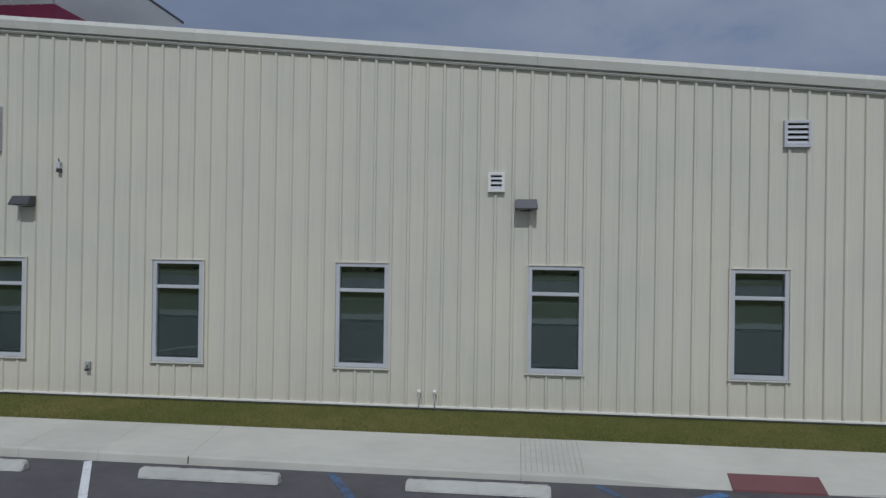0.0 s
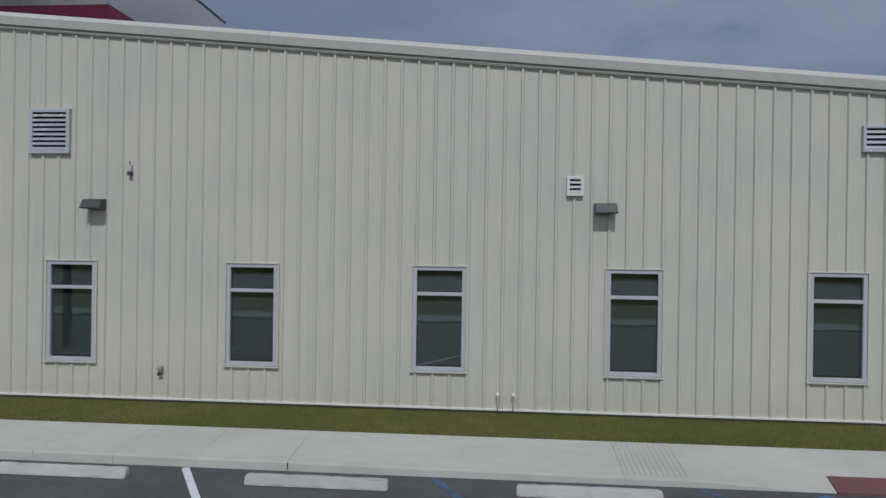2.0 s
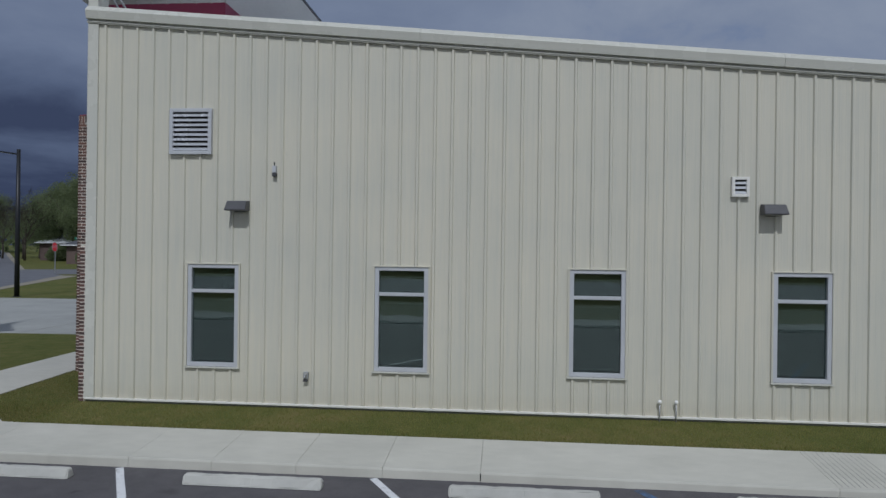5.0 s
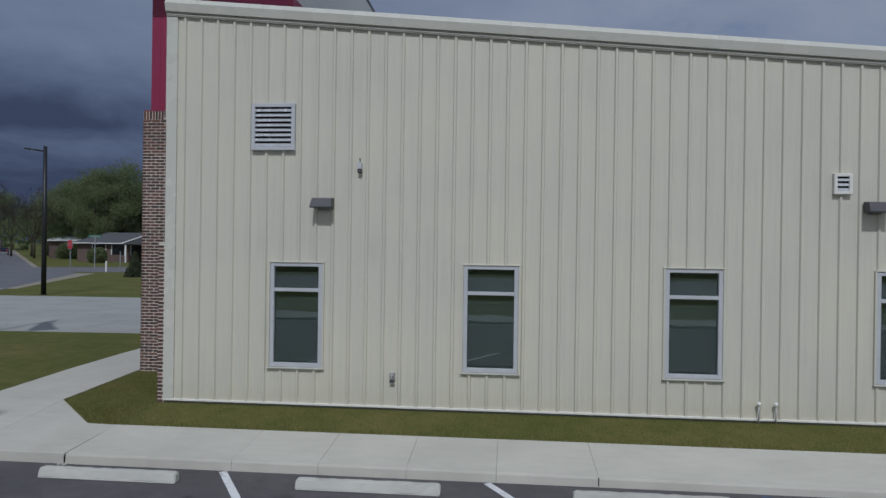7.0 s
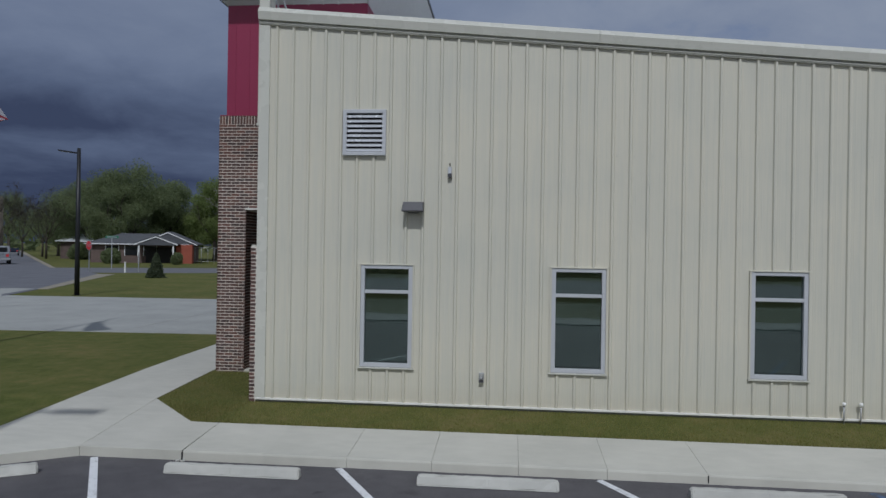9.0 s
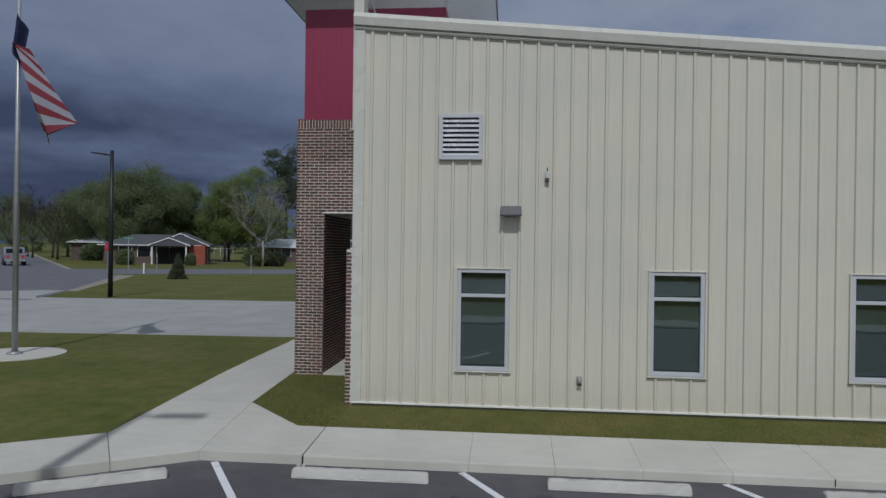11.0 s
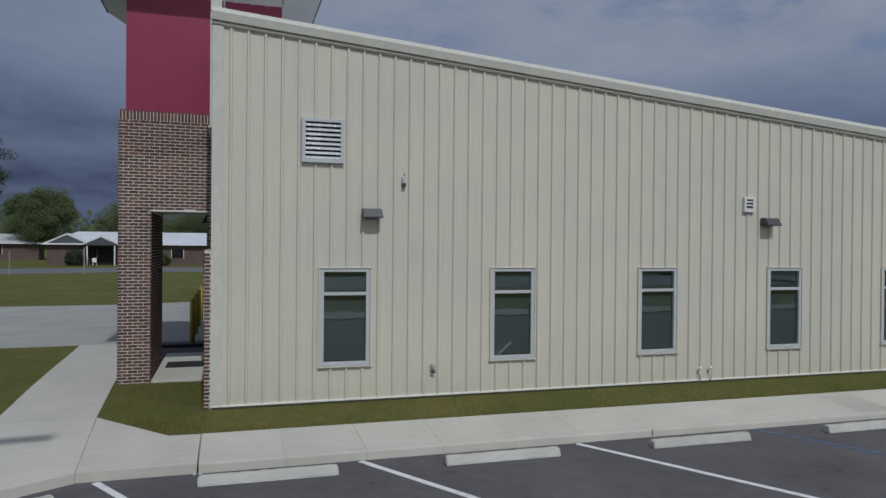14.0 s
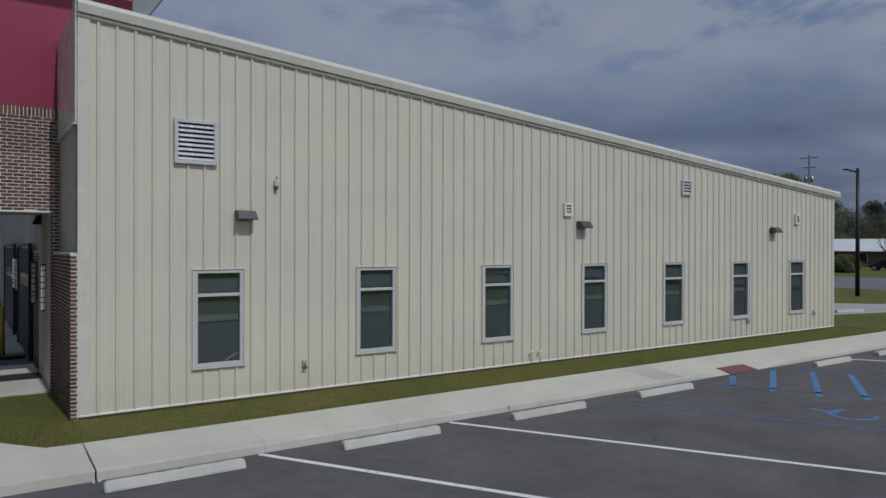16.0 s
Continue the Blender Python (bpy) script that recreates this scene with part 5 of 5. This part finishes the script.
def shrub(name, label, x, y, w, h, leaf, seed, cone=False):
    rng = random.Random(seed)
    t = thing(name, label, "shrub", (x, y, 0), 0, "shrubs")
    bm = bmesh.new()
    for k in range(7):
        a = 2 * math.pi * k / 7
        tube(bm, ((0, 0, -0.1), (0.2 * w * math.cos(a), 0.2 * w * math.sin(a), h * 0.6)), (0.03, 0.012), 5)
    part("stems", bm, M_BARK, t)
    bm = bmesh.new()
    for k in range(int(900 + 500 * w)):
        u = rng.random() ** (1.6 if cone else 0.9)
        a = rng.uniform(0, 2 * math.pi)
        lobes = 1 + 0.12 * math.sin(3 * a + 5 * u + seed) + 0.08 * math.sin(7 * a + 9 * u)
        edge_r = w / 2 * ((1 - u) ** 0.85 + 0.03 if cone else math.sqrt(max(1 - (1.7 * u - 0.75) ** 2, 0.03))) * lobes
        rr = edge_r * math.sqrt(rng.uniform(0.35, 1.0))
        leaf_cloud(bm, (rr * math.cos(a), rr * math.sin(a), 0.04 + h * 0.97 * u), 0.08, 2, 0.06 + 0.02 * w, rng)
    part("foliage", bm, leaf, t)


OAK = "broad dark green oak with a dense crown behind the houses"
rngt = random.Random(21)
for k, (x, y, h, w) in enumerate(((-51, 82, 12.6, 11), (-47.5, 80, 13.2, 11), (-46, 88, 11.5, 8), (-60, 90, 11.5, 11), (-49, 93, 11.5, 11), (-86, 126, 13.5, 15), (-118, 132, 13.5, 16), (-84, 118, 11, 13), (-23.5, 97, 9.7, 8.5), (-28, 106, 9.5, 10), (-16, 118, 9.5, 13), (-6, 118, 8.5, 13), (4, 122, 8.5, 14), (-130, 165, 15, 20))):
    tree("oak_tree", OAK, x, y, h, w, M_LEAF, 30 + k, 2.6, size=0.115)
for k, (x, y, h, w) in enumerate(((-38.8, 87, 12.0, 9), (-35.2, 89, 14.0, 9.5), (-40.5, 92, 10.5, 8))):
    tree("fresh_green_tree", "bright green spring tree behind the houses", x, y, h, w, M_LEAF_L, 60 + k, 2.2, size=0.105)
pine(-33.1, 97, 17.8, 5)
bare_tree(-24.4, 62.7, 9.6, 11)
bare_tree(-52, 60, 8.5, 12, M_TWIG, "bare brownish tree beside the road")
bare_tree(-63, 84, 10.5, 13, M_TWIG, "bare brownish tree beside the road")
bare_tree(-72, 96, 10.5, 14, M_TWIG, "bare brownish tree beside the road")
bare_tree(-15, 104, 8.5, 15, M_TWIG, "bare grey tree behind the houses")
bare_tree(-82, 105, 11.0, 16, M_TWIG, "bare brownish tree beside the road")
for k, (x, y, h, w) in enumerate(((140, 80, 10, 16), (146, 70, 10.4, 16), (151, 61, 10.4, 16), (156, 52, 10, 16), (161, 43, 12, 17), (134, 92, 12, 18), (166, 33, 12, 18), (170, 20, 12, 20))):
    tree("oak_tree", "tree line beyond the road, greyed for distance haze", x, y, h, w, M_LEAF_HAZE, 80 + k, 1.6, size=0.20)
pine(158, 68, 13.5, 21)
pine(164, 60, 13.0, 22)
bare_tree(106, 33, 9.0, 24, M_TWIG, "bare grey tree in front of a white-roofed house")
tree("oak_tree", "round green tree top beyond the roof", 110, 50, 15.0, 9, M_LEAF, 99, 1.0, size=0.26)
for k, (x, y, w, h) in enumerate(((-42.6, 66.5, 2.2, 1.8), (-34.5, 66.5, 1.3, 1.4), (-27.2, 69, 3.4, 2.3), (-25.0, 69, 2.2, 1.7), (-18.7, 86.3, 2.4, 2.0), (-8.5, 86, 2.6, 1.8), (-1.2, 84, 3.0, 2.4), (88, 30, 3.5, 2.2), (-57.5, 84, 3.6, 2.4), (-53.5, 84, 3.2, 2.2))):
    shrub("shrub", "rounded dark evergreen shrub by a house", x, y, w, h, M_PINE if k in (3, 4) else M_LEAF, 120 + k)
shrub("young_conifer", "small dense cone-shaped conifer on the lawn", -20.3, 34.5, 1.15, 1.75, M_PINE, 140, True)

# a far wooded skyline closes the distance
bm = bmesh.new()
rngw = random.Random(77)
for k in range(150):
    a = radians(-62 + 150 * k / 150)
    d = rngw.uniform(260, 330)
    leaf_cloud(bm, (d * -math.sin(a), d * math.cos(a), rngw.uniform(3, 9)), rngw.uniform(8, 13), 90, 1.5, rngw, 0.7)
tagged(part("far_woods", bm, M_LEAF), "distant dark woodland along the horizon", "woods", kind="stuff")


bm = bmesh.new()
for k in range(90):
    leaf_cloud(bm, (-150 + 330 * k / 90, -rngw.uniform(78, 95), rngw.uniform(1.5, 6)), rngw.uniform(4, 7), 90, 0.7, rngw, 0.8)
tagged(part("roadside_woods", bm, M_LEAF), "dark woodland across the broad road", "woods", kind="stuff")

# ---- houses ----
def house(x, y, rz, w, d, h, roof_h, wall_mat, roof_mat, label, gables=()):
    t = thing("house", label, "house", (x, y, 0), rz, "houses")
    wall = part("wall", boxed(-w / 2, w / 2, 0, d, -0.2, h), wall_mat, t)
    o = 0.6
    bm = bmesh.new()
    v = [bm.verts.new(p) for p in ((-w / 2 - o, -o, h - 0.02), (w / 2 + o, -o, h - 0.02), (w / 2 + o, d + o, h - 0.02), (-w / 2 - o, d + o, h - 0.02), (-w / 2 + d * 0.35, d / 2, h + roof_h), (w / 2 - d * 0.35, d / 2, h + roof_h))]
    for f in ((0, 1, 5, 4), (1, 2, 5), (2, 3, 4, 5), (3, 0, 4), (3, 2, 1, 0)):
        bm.faces.new([v[k] for k in f])
    roof = part("roof", bm, roof_mat, t)
    part("fascia", boxed(-w / 2 - o, w / 2 + o, -o - 0.03, -o + 0.02, h - 0.11, h), M_HOUSEWHITE, roof, "white fascia board")
    for k in range(3):
        wx = -w / 2 + w * (0.16 + 0.2 * k)
        win = part("window", boxed(wx, wx + 1.5, -0.04, 0.0, 0.95, 2.1), M_CARGLASS, t, "dark window")
        for dx in (-0.08, 1.5):
            part("frame", boxed(wx + dx, wx + dx + 0.08, -0.06, 0.0, 0.9, 2.15), M_HOUSEWHITE, win)
    for gx, gw, gd, posts, gh in gables:
        for k in range(2 if posts else 0):
            part("porch_column", boxed(gx - gw / 2 + k * (gw - 0.15), gx - gw / 2 + k * (gw - 0.15) + 0.15, -gd + 0.1, -gd + 0.25, -0.1, h - 0.15), M_HOUSEWHITE, t, "white porch column")
        bm = bmesh.new()
        prism(bm, [(gx - gw / 2 - 0.4, h - 0.15), (gx + gw / 2 + 0.4, h - 0.15), (gx, h + gh)], "y", -gd, d * 0.4)
        part("porch_gable", bm, M_SHINGLE, t)
        for s in (-1, 1):
            bm = bmesh.new()
            ax, az, bx, bz = gx + s * (gw / 2 + 0.5), h - 0.22, gx, h + gh + 0.02
            prism(bm, [(ax, az + 0.08), (ax, az + 0.2), (bx, bz + 0.2), (bx, bz + 0.08)], "y", -gd - 0.05, -gd + 0.02)
            part("barge_board", bm, M_HOUSEWHITE, t, "white barge board")
            bm = bmesh.new()
            prism(bm, [(ax, az + 0.2), (ax, az + 0.28), (bx, bz + 0.28), (bx, bz + 0.2)], "y", -gd - 0.05, d * 0.4)
            part("gable_roof", bm, roof_mat, t)
        if posts:
            # black panel on the wall paints the shade of a recessed porch
            part("recess_shade", boxed(gx - gw / 2 + 0.3, gx + gw / 2 - 0.3, -0.06, 0.0, 0.05, h - 0.4), M_DARK, t, "dark panel painted as a shaded porch recess")
    return t


h1 = house(-42.0, 71.5, 12, 11.4, 7.2, 2.4, 1.35, M_HOUSEBRICK, M_SHINGLE, "low brick house with a grey roof and gabled porch", ((2.7, 4.2, 2.2, True, 0.72), (3.6, 6.2, 0.3, False, 1.3)))
part("end_wall", boxed(4.75, 6.7, -0.8, -0.05, -0.2, 2.36), M_REDBRICK, h1, "red brick end wall")
house(-58, 89, 12, 11, 8, 2.7, 1.5, M_HOUSEBRICK, M_WHITEROOF, "low house with a pale roof among bare trees")
house(-33.3, 102, 8, 14, 9, 2.5, 1.4, M_HOUSEBRICK, M_WHITEROOF, "long low house with a white metal roof")
house(-9.0, 90, 4, 27, 9, 2.8, 1.7, M_HOUSEBRICK, M_WHITEROOF, "long low brick house with a white metal roof", ((-7.0, 3.4, 2.2, True, 0.8), (-11.2, 4.6, 0.3, False, 1.1)))
house(118, 44, -66, 20, 10, 2.6, 2.0, M_HOUSEBRICK, M_WHITEROOF, "low house with a white metal roof across the road")
bin_ = thing("wheeled_bin", "dark wheeled rubbish bin on the lawn beside a house", "bin", (-12.2, 86.2, 0.0))
bm = bmesh.new()
prism(bm, [(-0.28, 0.05), (0.28, 0.05), (0.34, 0.95), (-0.34, 0.95)], "y", -0.32, 0.32)
part("body", bm, M_BLACK, bin_)
part("lid", boxed(-0.36, 0.36, -0.36, 0.36, 0.952, 1.03, bevel=0.02), M_BLACK, bin_)
for x in (-0.3, 0.24):
    bm = bmesh.new()
    tube(bm, ((x, 0.3, 0.1), (x + 0.06, 0.3, 0.1)), (0.1, 0.1), 12)
    part("wheel", bm, M_TYRE, bin_)
seat_ = thing("patio_chair", "white plastic patio chair on a house porch", "chair", (-16.6, 87.6, 0.0), 20)
for x in (-0.24, 0.20):
    for y in (-0.24, 0.20):
        part("leg", boxed(x, x + 0.05, y, y + 0.05, 0.0, 0.42), M_PVC, seat_)
    part("armrest", boxed(x - 0.02, x + 0.07, -0.26, 0.2, 0.62, 0.66, bevel=0.01), M_PVC, seat_)
part("seat", boxed(-0.27, 0.27, -0.27, 0.25, 0.42, 0.46, bevel=0.01), M_PVC, seat_)
part("backrest", boxed(-0.27, 0.27, 0.21, 0.25, 0.46, 0.98, bevel=0.01), M_PVC, seat_)
fence = thing("garden_fence", "pale chain-link garden fence between the houses", "fence", (-37.0, 73.0, 0), 8)
for k in range(7):
    part("post", tube(bmesh.new(), ((k * 0.8, 0, -0.1), (k * 0.8, 0, 2.05)), (0.03, 0.03), 6), M_GALV, fence)
part("rail", tube(bmesh.new(), ((0, 0, 2.02), (4.8, 0, 2.02)), (0.025, 0.025), 6), M_GALV, fence)
part("rail", tube(bmesh.new(), ((0, 0, 0.3), (4.8, 0, 0.3)), (0.02, 0.02), 6), M_GALV, fence)


# ---- vehicles and poles ----
def car(name, label, x, y, rz, paint, pickup=False, z=0.014):
    t = thing(name, label, "pickup" if pickup else "car", (x, y, z), rz)
    if pickup:
        prof = [(-2.7, 0.45), (2.6, 0.45), (2.7, 0.95), (1.4, 1.10), (0.75, 1.78), (-0.6, 1.82), (-0.8, 1.12), (-2.7, 1.12)]
        glass = [(1.25, 1.14), (0.72, 1.70), (-0.52, 1.73), (-0.66, 1.14)]
    else:
        prof = [(-2.25, 0.40), (2.2, 0.38), (2.28, 0.72), (1.2, 0.95), (0.45, 1.42), (-0.9, 1.44), (-1.7, 1.0), (-2.28, 0.92)]
        glass = [(1.0, 0.97), (0.42, 1.36), (-0.86, 1.38), (-1.5, 1.0)]
    bm = prism(bmesh.new(), prof, "y", -0.92, 0.92)
    bmesh.ops.bevel(bm, geom=list(bm.edges), offset=0.06, segments=2, affect="EDGES")
    part("body", bm, paint, t)
    part("side_glass", prism(bmesh.new(), glass, "y", -0.925, 0.925), M_CARGLASS, t, "dark side windows")
    rear = -0.80 if pickup else -1.3
    part("rear_glass", boxed(rear - 0.05, rear + 0.02, -0.7, 0.7, 1.22 if pickup else 1.08, 1.66 if pickup else 1.3), M_CARGLASS, t, "dark rear window")
    for sy in (-0.62, 0.62):
        part("tail_light", boxed(prof[0][0] - 0.03, prof[0][0] + 0.04, sy - 0.12, sy + 0.12, 0.75, 1.02), M_STOPRED, t, "red tail light")
    part("bumper", boxed(prof[0][0] - 0.08, prof[0][0] + 0.1, -0.88, 0.88, 0.42, 0.6, bevel=0.02), M_GALV, t)
    for wx in (-1.55, 1.5):
        for wy in (-0.86, 0.86):
            tyre = part("wheel", tube(bmesh.new(), ((wx, wy - 0.11, 0.36), (wx, wy + 0.11, 0.36)), (0.36, 0.36), 18), M_TYRE, t)
            part("rim", tube(bmesh.new(), ((wx, wy - 0.12, 0.36), (wx, wy + 0.12, 0.36)), (0.21, 0.21), 14), M_GALV, tyre)


car("pickup_truck", "silver pickup truck seen from behind on the road", -47.2, 53.9, 130, M_SILVER, True)
car("parked_car", "dark car further along the road", -93.0, 117.4, 128, M_NAVY)
car("parked_car", "dark car parked before the white-roofed house", 101, 30.5, 100, M_NAVY, False, 0.0)
car("parked_car", "dark car parked before the white-roofed house", 97, 35, 100, M_NAVY, False, 0.0)


def utility_pole(x, y, height):
    t = thing("utility_pole", "wooden utility pole with a cross-arm and transformers", "utility pole", (x, y, 0), 115, "utility poles")
    part("pole", tube(bmesh.new(), ((0, 0, -0.3), (0, 0, height)), (0.17, 0.11), 10), M_BARK, t)
    for z, w in ((height - 0.5, 1.25), (height - 2.0, 0.85)):
        part("cross_arm", boxed(-w, w, -0.06, 0.06, z - 0.06, z + 0.06), M_BARK, t)
        for s in (-1, 1):
            part("insulator", tube(bmesh.new(), ((s * w * 0.9, 0, z + 0.05), (s * w * 0.9, 0, z + 0.25)), (0.06, 0.04), 8), M_GALV, t)
    for s in (-0.38, 0.45):
        part("transformer", tube(bmesh.new(), ((s, -0.2, height - 4.2), (s, -0.2, height - 3.3)), (0.24, 0.24), 12), M_GALV, t, "grey transformer can")


utility_pole(106, 44, 17.4)
for x, y, h in ((-76, 92, 9.5), (-64, 76, 8.5)):
    t = thing("telephone_pole", "slim wooden telephone pole by the road", "utility pole", (x, y, 0), 0, "telephone poles")
    part("pole", tube(bmesh.new(), ((0, 0, -0.3), (0, 0, h)), (0.14, 0.10), 8), M_BARK, t)
    part("cross_arm", boxed(-0.5, 0.5, -0.05, 0.05, h - 0.6, h - 0.5), M_BARK, t)


# ---- grass blades along the building, ragged at the pavement ----
def blades(name, label, x0, x1, y0, y1, count, seed, inside):
    rr = np.random.RandomState(seed)
    px, py = rr.uniform(x0, x1, count), rr.uniform(y0, y1, count)
    verts, faces = [], []
    for x, y, h, a, lean, w in zip(px, py, rr.uniform(0.012, 0.040, count), rr.uniform(0, 6.283, count), rr.uniform(-0.03, 0.03, count), rr.uniform(0.004, 0.010, count)):
        if not inside(x, y):
            continue
        z = lawn_z(x, y) - 0.02
        dx, dy = w * math.cos(a), w * math.sin(a)
        n = len(verts)
        verts += [(x - dx, y - dy, z), (x + dx, y + dy, z), (x + lean, y + lean * 0.6, z + h + 0.02)]
        faces.append((n, n + 1, n + 2))
    me = bpy.data.meshes.new(name)
    me.from_pydata(verts, [], faces)
    me.materials.append(M_BLADE)
    return tagged(new(name, me), label, "grass", kind="stuff")


blades("grass_strip", "short olive green grass with dry brown blades beside the wall", 0.0, 26.5, -1.39, -0.06, 60000, 3, lambda x, y: True)
blades("grass_corner", "short olive green grass at the building's corner", -2.0, 0.0, -1.36, 2.7, 14000, 4, lambda x, y: y > -1.34 - min(0.0, (x + 0.6)) * 1.0 and not (x > -0.13 and y > -0.02) and x > -1.84 - 0.05 * y)
